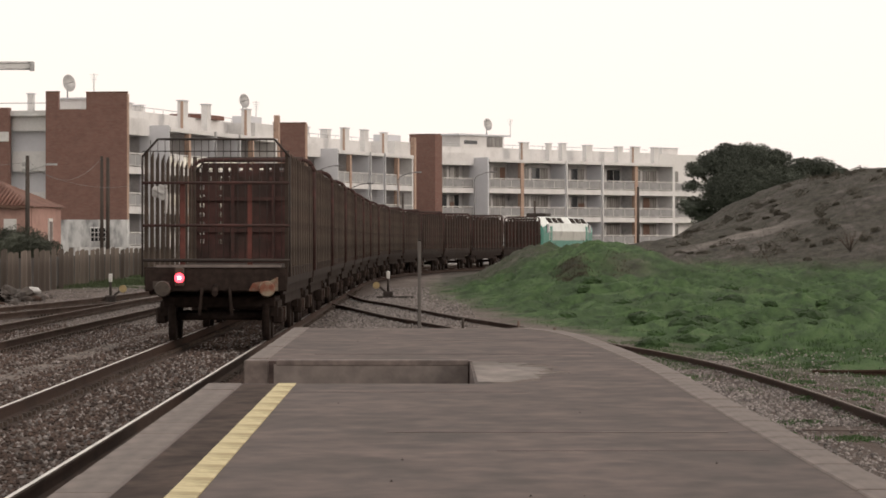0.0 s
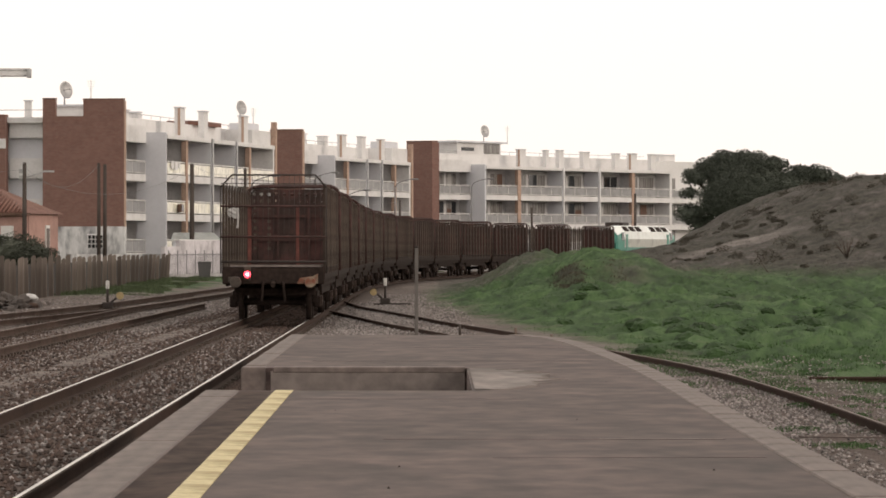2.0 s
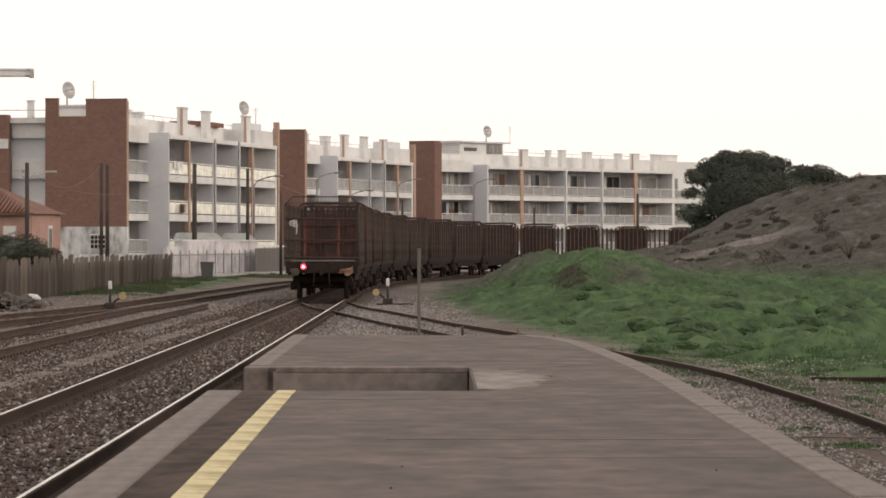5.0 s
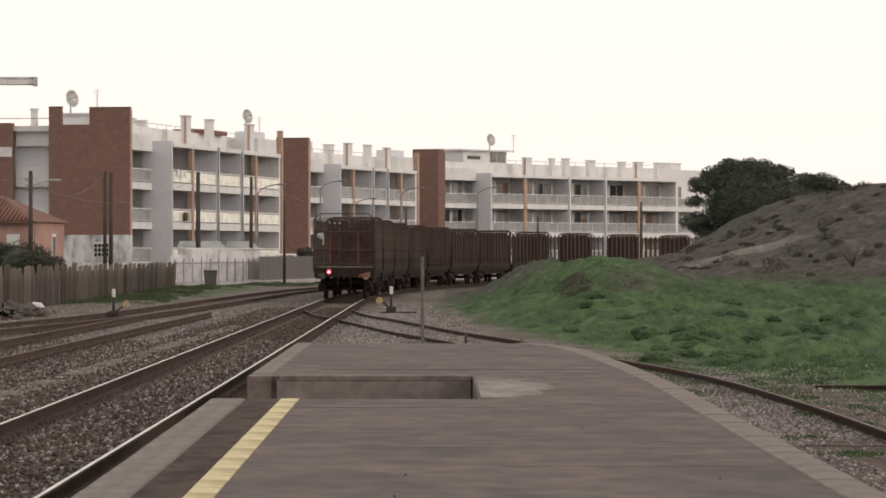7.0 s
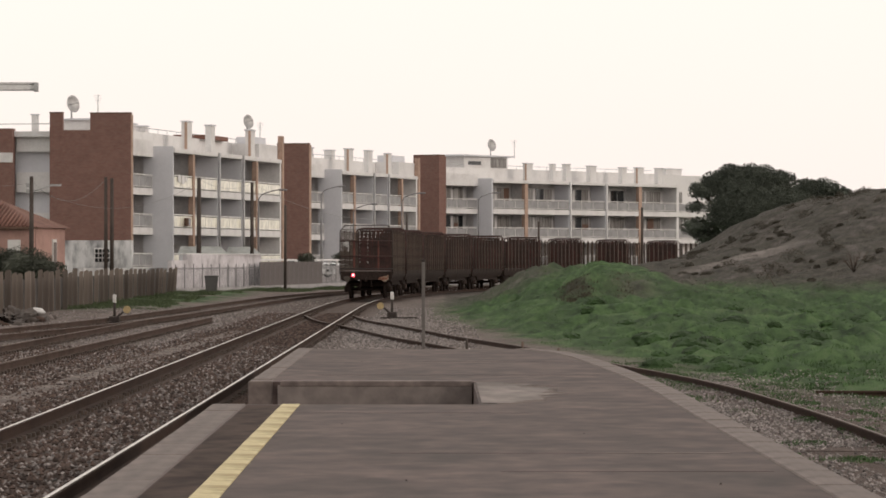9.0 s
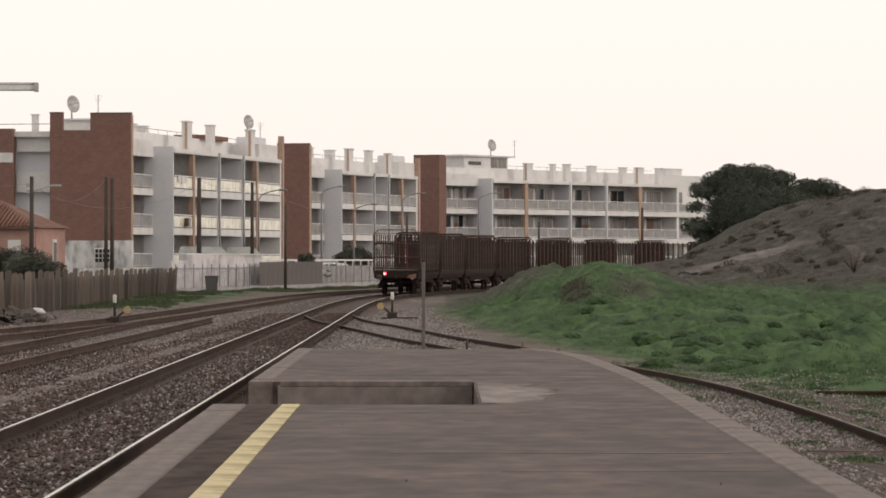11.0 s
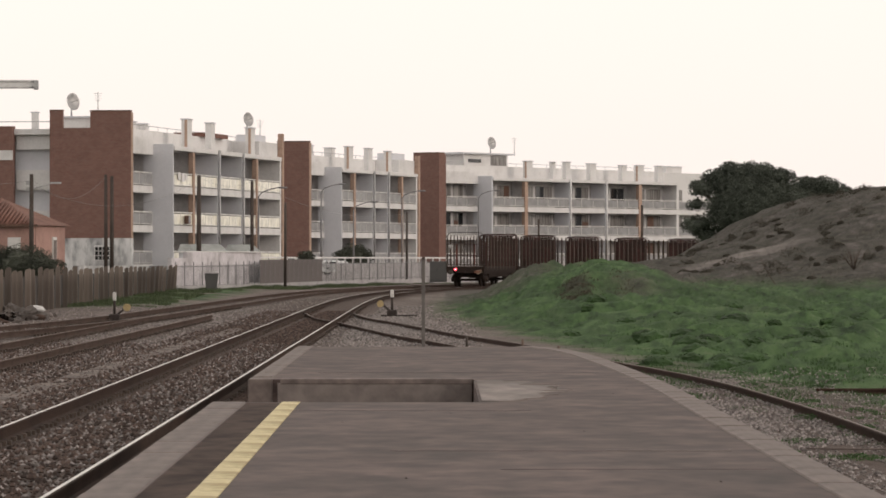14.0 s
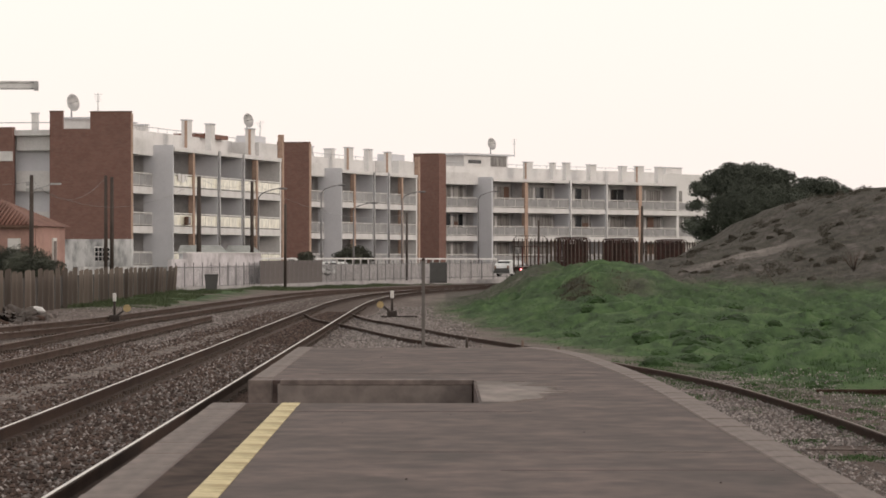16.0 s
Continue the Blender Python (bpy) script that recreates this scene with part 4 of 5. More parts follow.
tower = solid("stair_tower", -7.5, -2.7, -1.3, 7.1, 11.3, 12.6, M_WHITE, wing_c)
block("roof", (5.6, 10.0, 0.16), M_GREY, tower, 0, 0, 1.3)
block("window", (0.06, 2.4, 0.35), M_GLASS, tower, 2.42, -2.2, 0.45)
block("window", (0.06, 3.0, 1.0), M_CURTAIN, tower, 2.42, 2.4, 0.2)
solid("wall", -11.5, -1.9, 37.95, 49.0, -0.3, 11.3, M_WHITE, wing_c)
for z in LEVELS:
    balcony(wing_c, -1.9, -0.4, 38.2, 46.0, z, M_RAILP)
    glazing(wing_c, -1.88, 39.0, 42.0, z)

# link building with white recessed floors, and the next brick wall, beyond wing A's brick end
link = thing("apartment_building", "pale grey block with brick walls behind the pink house", "apartment building", pose(-22.42, 325.47, 0, 0, 0, -9.72), group="apartment blocks")
solid("wall", -14.0, -6.05, 1.2, 12, -0.3, 10.9, M_GREY, link)
for z in (3.95, 6.9, 9.83):
    solid("balcony_band", -8.75, -6.02, 0.75, 1.2, z, z + 1.45, M_WHITE, link)
solid("roof_slab", -14.0, -6.03, 0.3, 12, 10.9, 11.3, M_WHITE, link)
solid("brick_wall", -16.0, -8.8, -0.3, 0.6, -0.3, 11.5, M_BRICK, link)
solid("band", -16.0, -8.75, -0.36, -0.28, 9.05, 9.75, M_WHITE, link)
chimney(link, -7.95, 3.0, 11.3, 12.55, 0.6, False, 0.4)
beam_between("roof_rail", (-13.5, 0.8, 11.85), (-6.2, 0.8, 11.85), 0.03, M_METAL, link)
solid("roof_house", -5.6, -2.6, 2.0, 6.0, 11.3, 12.15, M_WHITE, link)
block("roof_edge", (3.6, 4.4, 0.12), M_GREY, link, -4.1, 4.0, 12.15)


def satellite_dish(x, y, z, r, turn):
    d = thing("satellite_dish", "large grey satellite dish on the flat roof", "satellite dish", pose(x, y, z), group="rooftop dishes")
    tube("mast", 0.07, 0.05, 1.0, M_METAL, d, pose(0, 0, 0))
    bm = bmesh.new()
    rings = []
    for i in range(6):
        q = i / 5
        rings.append([bm.verts.new((r * q * math.cos(a), r * q * math.sin(a), 0.28 * r * q * q)) for a in np.linspace(0, 2 * math.pi, 20, endpoint=False)])
    for a, b in zip(rings[:-1], rings[1:]):
        for k in range(20):
            f = [a[k], a[(k + 1) % 20], b[(k + 1) % 20], b[k]]
            bm.faces.new(f)
    bmesh.ops.remove_doubles(bm, verts=bm.verts, dist=0.001)
    reflector = part("reflector", bm, M_METAL, d, "", pose(0, -0.1, 1.15, 80, 0, turn), True)
    reflector.modifiers.new("thickness", "SOLIDIFY").thickness = 0.03
    beam_between("feed_arm", (0, 0, 0), (0, 0, r * 0.9), 0.025, M_METAL, reflector)
    tube("feed_horn", 0.07, 0.07, 0.15, M_METAL, reflector, pose(0, 0, r * 0.85))


satellite_dish(-27.0, 328.5, 12.15, 0.64, 50)
satellite_dish(-15.7, 362.0, 11.9, 0.58, 50)
satellite_dish(4.9, 466.0, 12.7, 0.63, 48)


def aerial(x, y, z, h):
    a = thing("roof_aerial", "thin metal television aerial on the roof", "aerial", pose(x, y, z), group="roof aerials")
    tube("mast", 0.035, 0.03, h, M_METAL, a, pose(0, 0, 0), n=6)
    for k in range(4):
        beam_between("rod", (-0.3 + 0.05 * k, 0, h - 0.1 - 0.17 * k), (0.3 - 0.05 * k, 0.1, h - 0.1 - 0.17 * k), 0.011, M_METAL, a, n=4)


aerial(-24.9, 326.2, 12.55, 1.4)
aerial(-14.9, 368.2, 11.95, 1.3)
aerial(7.4, 469.0, 12.6, 1.9)

# ---- pink house ----
house = thing("house", "salmon-pink single-storey house with clay tile roof", "house", pose(-26.6, 295.2, 0, 0, 0, -11))
solid("wall", -9.0, 0.0, 0.0, 7.0, -0.3, 4.1, M_PINK, house)
solid("wall", -3.2, -0.05, -1.2, 0.1, -0.3, 4.05, M_PINK, house)
for x, y in ((-1.1, -1.2), (-5.3, 0.0), (-7.6, 0.0)):
    fr = block("window", (0.85, 0.1, 2.0), M_FRAME, house, x, y - 0.03, 1.3)
    block("pane", (0.6, 0.04, 1.2), M_GLASS if x < -2 else M_FRAME, fr, 0, -0.05, 0.2)
side_door = block("door", (0.1, 0.95, 2.2), M_FRAME, house, 0.03, 4.3, 1.15, label="white side door")
block("panel", (0.04, 0.7, 1.9), M_LINING, side_door, 0.05, 0, 0.1)
rb = bmesh.new()
ridge_a, ridge_b = (-8.5, 3.5, 7.6), (-3.8, 3.5, 6.1)
lo = [rb.verts.new(p) for p in ((-9.6, -1.5, 4.1), (0.3, -1.5, 4.1), (0.3, 7.4, 4.1), (-9.6, 7.6, 4.1))]
hi = [rb.verts.new(p) for p in (ridge_a, ridge_b)]
rb.faces.new((lo[0], lo[1], hi[1], hi[0])), rb.faces.new((lo[1], lo[2], hi[1])), rb.faces.new((lo[2], lo[3], hi[0], hi[1])), rb.faces.new((lo[3], lo[0], hi[0])), rb.faces.new(lo[::-1])
roof = part("roof", rb, M_TILE, house, "clay pantile roof")
for i in range(34):
    x = -9.4 + i * 0.29
    top_x = max(-8.5, min(-3.8, x))
    reach = 1.0 if -8.5 <= x <= -3.8 else (0.55 - x) / 4.35 if x > -3.8 else (x + 9.7) / 1.1
    ztop = 4.1 + (np.interp(x, (-8.5, -3.8), (3.5, 2.0))) * max(0.05, min(1, reach))
    beam_between("roof_tile", (x, -1.55, 4.14), (x, -1.5 + 5.0 * max(0.05, min(1, reach)), ztop + 0.05), 0.09, M_TILE, roof, n=6)
block("gutter", (10.2, 0.14, 0.14), M_SHUTTER, house, -4.5, -1.6, 4.0)
grid_win = thing("block_window", "grid of small openings in the stained wall", "window", pose(-24.85, 324.3, 1.85))
for i in range(4):
    for j in range(3):
        block("opening", (0.2, 0.06, 0.26), M_GLASS, grid_win, i * 0.27, 0, j * 0.33)
block("surround", (1.15, 0.05, 1.08), M_WHITE, grid_win, 0.4, 0.05, -0.06)

# washing and an air conditioner on the nearest balconies
for u, z, w, h in ((1.4, 7.72, 0.7, 0.55), (2.6, 7.62, 0.9, 0.62), (3.6, 7.8, 0.5, 0.42)):
    bm = bmesh.new()
    bmesh.ops.create_grid(bm, x_segments=6, y_segments=4, size=0.5)
    for v in bm.verts:
        a, b = v.co.x, v.co.y
        v.co = Vector((0.09 + 0.03 * math.sin(a * 14), a * w, (b + 0.5) * h + 0.05 * noise.noise(Vector((a * 4, u, 0)))))
    cloth = part("washing", bm, M_WHITE, None, "", pose(-19.75, 331.95, 0, 0, 0, -9.72) @ pose(0, u, z))
    cloth.modifiers.new("thickness", "SOLIDIFY").thickness = 0.02
    tagged(cloth, "white washing hung over the cream balcony railing", "washing", "washing on the balcony")
cooler = thing("air_conditioner", "dark grey air conditioner unit behind the balcony railing", "air conditioner", pose(-19.75, 331.95, 0, 0, 0, -9.72) @ pose(0.2, 3.6, 4.5))
block("casing", (0.3, 0.9, 0.62), M_SHUTTER, cooler, 0, 0, 0, bevel=0.03)
block("grille", (0.03, 0.55, 0.5), M_GLASS, cooler, 0.16, -0.1, 0.06)

# ---- walls and fences along the street ----
M_BOARD = material("weathered_grey_boards", (0.190, 0.156, 0.134), 0.95, 0.4, fine=2, second=(0.110, 0.088, 0.076), second_scale=0.9, stretch=(1, 1, 0.25), per_object=0.36)
M_WHITEWASH = material("whitewashed_wall", (0.60, 0.56, 0.58), 0.9, 0.1, fine=3, second=(0.40, 0.37, 0.38), second_scale=0.6, amount=0.55)
M_SHEET = material("brown_sheet_fence", (0.125, 0.105, 0.100), 0.8, 0.12, fine=4)
M_FENCE = material("grey_steel_fence", (0.20, 0.19, 0.195), 0.6, 0.15, fine=6, metal=0.3, bump=0)
M_PARAPET = material("pale_concrete_parapet", (0.40, 0.375, 0.375), 0.9, 0.12, fine=3)
M_POLE = material("dark_timber_pole", (0.060, 0.047, 0.041), 0.9, 0.3, fine=5, stretch=(1, 1, 0.2))
M_CONCRETE_POLE = material("grey_concrete_pole", (0.125, 0.112, 0.105), 0.9, 0.15, fine=5)
M_CAR = material("silver_car_paint", (0.62, 0.62, 0.62), 0.3, 0.04, fine=3, spec=0.6, bump=0)
M_TYRE = material("black_rubber", (0.02, 0.02, 0.02), 0.9, 0.1)
M_BIN = material("dark_grey_plastic", (0.080, 0.078, 0.076), 0.6, 0.1)
M_SIGN_WHITE = material("chipped_white_paint", (0.58, 0.56, 0.54), 0.7, 0.15, fine=12)
M_SIGN_YELLOW = material("faded_yellow_paint", (0.36, 0.27, 0.14), 0.7, 0.2, fine=12)

board_fence = thing("board_fence", "weathered fence of upright grey sleepers, ragged at the top", "fence", kind="structure")
BOARDS = []
for k in range(4):
    bm = bmesh.new()
    w, h = 1.0, 1.0
    tops = [0.95 + 0.05 * random.random(), 1.0, 0.96 + 0.03 * random.random(), 0.90 + 0.07 * random.random()]
    pts = [(-0.5, 0), (0.5, 0), (0.5, tops[0]), (0.22, tops[1]), (-0.2, tops[2]), (-0.5, tops[3])]
    a = [bm.verts.new((x, -0.5, z)) for x, z in pts]
    b = [bm.verts.new((x, 0.5, z)) for x, z in pts]
    bm.faces.new(a), bm.faces.new(b[::-1])
    for i in range(6):
        bm.faces.new((a[i], b[i], b[(i + 1) % 6], a[(i + 1) % 6]))
    bmesh.ops.recalc_face_normals(bm, faces=bm.faces)
    BOARDS.append(bm)
board_meshes = []
for bm in BOARDS:
    me = bpy.data.meshes.new("board")
    bm.to_mesh(me)
    bm.free()
    me.materials.append(M_BOARD)
    board_meshes.append(me)
y, i = 138.0, 0
while y < 287:
    x = -15.0 - 1.95 * (y - 150) / 136
    late = max(0.0, (y - 232) / 55)
    lean = random.uniform(-1.0, 1.0) + late * random.uniform(3, 8)
    m = pose(x + random.uniform(-0.03, 0.03), y, -0.2, 0, 0, 5 + random.uniform(-6, 6)) @ pose(0, 0, 0, 0, lean, 0) @ Matrix.Diagonal((0.225 * random.uniform(0.74, 0.96), 0.13, 1.74 + random.uniform(-0.08, 0.06) - 0.06 * (y - 138) / 150, 1))
    ob = new("board", board_meshes[i % 4])
    ob.parent, ob.matrix_basis = board_fence, m
    y += 0.0187 * y * random.uniform(0.9, 1.08)
    i += 1
# dark boards added behind the posts, in place of shade in the gaps
for i in range(10):
    a, b = i / 10, (i + 1) / 10
    wall_a, wall_b = (-14.94 - 2.05 * a, 138 + 149 * a), (-14.94 - 2.05 * b, 138 + 149 * b)
    block("backing_board", (math.hypot(wall_b[0] - wall_a[0], 14.9), 0.04, 1.42), M_DARK, board_fence, (wall_a[0] + wall_b[0]) / 2 - 0.12, (wall_a[1] + wall_b[1]) / 2, -0.2, 90.8, "dark boards standing in for shade in the gaps")

white_wall = thing("garden_wall", "long whitewashed garden wall with stepped top", "wall", kind="structure")


def wall_run(parent, a, b, z0, z1, t, mat, name="wall", label=""):
    dx, dy = b[0] - a[0], b[1] - a[1]
    return block(name, (math.hypot(dx, dy), t, z1 - z0), mat, parent, (a[0] + b[0]) / 2, (a[1] + b[1]) / 2, z0, math.degrees(math.atan2(dy, dx)), label)


wall_run(white_wall, (-18.2, 301), (-17.3, 303), -0.2, 1.95, 0.3, M_WHITEWASH)
wall_run(white_wall, (-17.3, 303.2), (-13.1, 322), -0.2, 2.35, 0.3, M_WHITEWASH)
wall_run(white_wall, (-17.4, 303.2), (-13.0, 322), 2.35, 2.43, 0.4, M_WHITE, "coping")
wall_run(white_wall, (-24.5, 300), (-18.3, 303), -0.2, 1.45, 0.3, M_STAINED)

parapet = thing("street_parapet", "pale concrete street parapet with white top rail", "parapet", kind="structure")
pa, pb = Vector((-15.0, 352)), Vector((5.2, 440))
wall_run(parapet, pa, pb, -0.2, 1.55, 0.25, M_PARAPET)
wall_run(parapet, pa, pb, 1.95, 2.08, 0.16, M_WHITE, "top_rail")
for i in range(34):
    q = pa.lerp(pb, i / 33)
    block("post", (0.13, 0.13, 0.45), M_WHITE, parapet, q.x, q.y, 1.5)
wall_run(parapet, (5.2, 440), (40, 530), -0.2, 1.55, 0.25, M_PARAPET)

steel_fence = thing("steel_fence", "grey steel bar fence beside the tracks", "fence", kind="structure")
fence_line = bend([(-17.1, 289), (-13.7, 311), (-10.9, 340), (-7.9, 368), (-3.6, 388), (0.6, 402), (4.6, 413), (10, 424)], 2.6)
pv, pf = [], []
for i in range(9):
    x = -1.25 + i * 0.31
    k = len(pv)
    pv += [(x + a * 0.008, b * 0.008, z) for a in (-1, 1) for b in (-1, 1) for z in (0.1, 1.55)]
    pf += [tuple(k + j for j in f) for f in CUBE]
for z in (0.2, 1.45):
    k = len(pv)
    pv += [(a * 1.3, b * 0.025, z + c * 0.03) for a in (-1, 1) for b in (-1, 1) for c in (-1, 1)]
    pf += [tuple(k + j for j in f) for f in CUBE]
PANEL = mesh_from("fence_panel", pv, pf, M_FENCE)
POST = block_mesh("post", (0.055, 0.055, 1.85), M_FENCE)
for i, (a, b) in enumerate(zip(fence_line[:-1], fence_line[1:])):
    dx, dy = b[0] - a[0], b[1] - a[1]
    z = np.interp(a[1], (289, 360, 412), (-0.05, 0.05, 0.2))
    turn = math.degrees(math.atan2(dy, dx))
    add("post", POST, steel_fence, pose(a[0], a[1], z - 0.1, 0, 0, turn))
    if 317 < a[1] < 353:
        block("sheet", (math.hypot(dx, dy), 0.05, 1.95), M_SHEET, steel_fence, (a[0] + b[0]) / 2, (a[1] + b[1]) / 2, z - 0.1, turn, "opaque brown sheet panel")
    else:
        add("fence_panel", PANEL, steel_fence, pose((a[0] + b[0]) / 2, (a[1] + b[1]) / 2, z, 0, 0, turn))
kerb = thing("kerb_wall", "low grey concrete kerb wall under the fence", "kerb", kind="structure")
for a, b in zip(fence_line[:-1:4], fence_line[4::4]):
    wall_run(kerb, a, b, -0.3, 0.16, 0.3, M_PARAPET, "kerb_section")


# ---- sheds, bin, cars ----
M_SHED_ROOF = material("dull_sheet_roof", (0.27, 0.275, 0.265), 0.7, 0.12, fine=4)


def shed(x, y, w, d, z0, z1, rz):
    s = thing("shed", "grey sheet-metal shed with sloping roof behind the wall", "shed", pose(x, y, 0, 0, 0, rz), group="sheds behind the wall")
    block("wall", (w, d, z1 - 0.35), M_GREY, s, 0, 0, -0.2)
    bm = bmesh.new()
    lo = [bm.verts.new(p) for p in ((-w / 2 - 0.1, -d / 2 - 0.1, z1 - 0.55), (w / 2 + 0.1, -d / 2 - 0.1, z1 - 0.55), (w / 2 + 0.1, d / 2, z1 - 0.55), (-w / 2 - 0.1, d / 2, z1 - 0.55))]
    hi = [bm.verts.new(p) for p in ((-w / 2 + 0.1, -d / 4, z1), (w / 2 - 0.5, -d / 4, z1), (w / 2 - 0.5, d / 3, z1), (-w / 2 + 0.1, d / 3, z1))]
    bm.faces.new(lo[::-1]), bm.faces.new(hi)
    for i in range(4):
        bm.faces.new((lo[i], lo[(i + 1) % 4], hi[(i + 1) % 4], hi[i]))
    part("roof", bm, M_SHED_ROOF, s)
    block("eaves", (w + 0.3, 0.08, 0.07), M_WHITE, s, 0, -d / 2 - 0.12, z1 - 0.62)


shed(-17.1, 322, 3.4, 3, 0, 2.95, 4)
shed(-14.6, 330, 2.4, 3, 0, 2.95, 4)

waste_bin = thing("waste_bin", "dark wheeled waste container by the steel fence", "waste bin", pose(-14.9, 291, -0.2))
bbm = bmesh.new()
bmesh.ops.create_cube(bbm, size=1)
for v in bbm.verts:
    k = 1.0 if v.co.z > 0 else 0.82
    v.co = Vector((v.co.x * 0.84 * k, v.co.y * 0.7 * k, (v.co.z + 0.5) * 0.95 + 0.12))
part("body", bbm, M_BIN, waste_bin)
block("lid", (0.9, 0.76, 0.1), M_BIN, waste_bin, 0, 0, 1.07, bevel=0.03)
for sx in (-1, 1):
    tube("wheel", 0.1, 0.1, 0.06, M_TYRE, waste_bin, pose(sx * 0.35, -0.3, 0.1, 0, 90, 0))


def car(x, y, z, rz, label, paint):
    c = thing("car", label, "car", pose(x, y, z, 0, 0, rz), group="parked cars")
    prof = [(-2.0, 0.25), (-2.05, 0.75), (-1.95, 0.98), (-1.55, 1.38), (-1.2, 1.47), (0.3, 1.45), (1.05, 0.98), (1.9, 0.82), (2.05, 0.6), (2.0, 0.25)]
    bm = bmesh.new()
    rows = []
    for sx, k in ((-0.84, 0.0), (-0.80, 1.0), (0.80, 1.0), (0.84, 0.0)):
        rows.append([bm.verts.new((sx * (0.82 if pz > 1.2 else 1.0), py, pz if k or pz < 1.2 else pz - 0.06)) for py, pz in prof])
    for a, b in zip(rows[:-1], rows[1:]):
        for i in range(len(prof) - 1):
            bm.faces.new((a[i], a[i + 1], b[i + 1], b[i]))
    bm.faces.new(rows[0][::-1]), bm.faces.new(rows[-1])
    bmesh.ops.recalc_face_normals(bm, faces=bm.faces)
    part("body", bm, paint, c)
    block("rear_window", (1.28, 0.05, 0.52), M_GLASS, c, 0, -1.90, 0.96, rx=-40)
    block("tailgate_panel", (1.5, 0.04, 0.22), M_BIN, c, 0, -2.045, 0.52)
    block("windscreen", (1.15, 0.05, 0.6), M_GLASS, c, 0, 0.74, 0.98, rx=56)
    for sx in (-1, 1):
        block("side_window", (0.04, 1.9, 0.36), M_GLASS, c, sx * 0.745, -0.45, 1.0, ry=sx * -18)
        block("tail_light", (0.16, 0.05, 0.28), M_BUFFER, c, sx * 0.66, -2.04, 0.7)
        for yy in (-1.25, 1.3):
            wh = tube("wheel", 0.31, 0.31, 0.2, M_TYRE, c, pose(sx * 0.72 - 0.1, yy, 0.31, 0, 90, 0), n=16)
            tube("rim", 0.18, 0.18, 0.21, M_METAL, wh, pose(0, 0, -0.005), n=12)
    block("bumper", (1.6, 0.14, 0.3), M_BIN, c, 0, -2.02, 0.3, bevel=0.04)


car(6.3, 409, 0.42, -30, "white hatchback car parked by the street fence", M_CAR)
car(-11.0, 372, 0.60, -60, "silver car parked behind the brown fence sheet", M_CAR)
car(-9.0, 386, 0.30, -25, "pale car parked behind the steel fence", M_CAR)


# ---- poles, lamps and wires ----
def pole(x, y, top, r, mat, label, arms=True, group="line poles"):
    p = thing("utility_pole", label, "pole", pose(x, y, -0.25), group=group)
    tube("shaft", r, r * 0.75, top + 0.25, mat, p, pose(0, 0, 0))
    if arms:
        block("crossarm", (0.9, 0.08, 0.1), mat, p, 0, 0, top - 0.25)
        for sx in (-1, 0, 1):
            tube("insulator", 0.05, 0.035, 0.16, M_SIGN_WHITE, p, pose(sx * 0.4, 0, top - 0.15), n=8)
    return p


p56 = pole(-26.4, 290, 7.34, 0.17, M_POLE, "dark weathered pole with small lamp arm", False)
beam_between("lamp_arm", (0, 0, 6.6), (1.25, 0, 7.0), 0.04, M_METAL, p56)
block("lamp_head", (0.7, 0.25, 0.12), M_METAL, p56, 1.55, 0, 6.96)
for z in (6.9, 6.5):
    block("bracket", (0.5, 0.08, 0.25), M_METAL, p56, -0.1, 0, z)
pole(-22.38, 300, 7.5, 0.14, M_POLE, "dark timber pole of a pair", False)
pole(-21.98, 300, 7.4, 0.15, M_POLE, "dark timber pole of a pair", False)
pole(-16.63, 308, 7.6, 0.19, M_POLE, "tall dark timber pole beside the white wall", False)
pole(-13.77, 326, 7.6, 0.15, M_POLE, "dark timber pole behind the white wall", False)
pole(-11.2, 321, 5.9, 0.12, M_POLE, "slim dark pole beside the curved track", False)
pole(-3.2, 400, 6.1, 0.12, M_POLE, "slim dark pole beside the curved track", False)
pole(9.1, 430, 5.7, 0.13, M_POLE, "short dark pole near the far block", False)
pole(19.2, 436, 7.1, 0.15, M_POLE, "dark pole near the far block", False)


def street_lamp(x, y, z, side):
    s = thing("street_lamp", "slim grey street lamp with curved arm", "street lamp", pose(x, y, -0.25), group="street lamps")
    tube("shaft", 0.1, 0.06, z - 0.3, M_FENCE, s, pose(0, 0, 0))
    pts = [(0, z - 0.3), (0.25 * side, z + 0.05), (0.9 * side, z + 0.3), (1.5 * side, z + 0.42)]
    for a, b in zip(pts[:-1], pts[1:]):
        beam_between("arm", (a[0], 0, a[1]), (b[0], 0, b[1]), 0.04, M_FENCE, s)
    block("lamp_head", (0.65, 0.28, 0.14), M_FENCE, s, pts[-1][0] + 0.3 * side, 0, pts[-1][1] - 0.08, bevel=0.04)


street_lamp(-10.5, 390, 8.2, 1)
street_lamp(-13.6, 333, 7.0, 1)
street_lamp(-3.7, 408, 7.9, 1)
street_lamp(3.4, 432, 8.3, 1)
street_lamp(-7.9, 400, 6.8, 1)


def wire(a, b, sag, r=0.009):
    a, b = Vector(a), Vector(b)
    cu = bpy.data.curves.new("overhead_wire", "CURVE")
    cu.dimensions, cu.bevel_depth = "3D", r
    sp = cu.splines.new("POLY")
    sp.points.add(14)
    for i in range(15):
        t = i / 14
        q = a.lerp(b, t)
        sp.points[i].co = (q.x, q.y, q.z - sag * 4 * t * (1 - t), 1)
    cu.materials.append(M_FENCE)
    tagged(new("overhead_wire", cu), "thin sagging overhead wire between poles", "wire", "overhead wires")


wire((-26.4, 290, 7.1), (-22.4, 300, 7.35), 1.4)
wire((-26.4, 290, 6.9), (-40, 280, 7.4), 0.6)
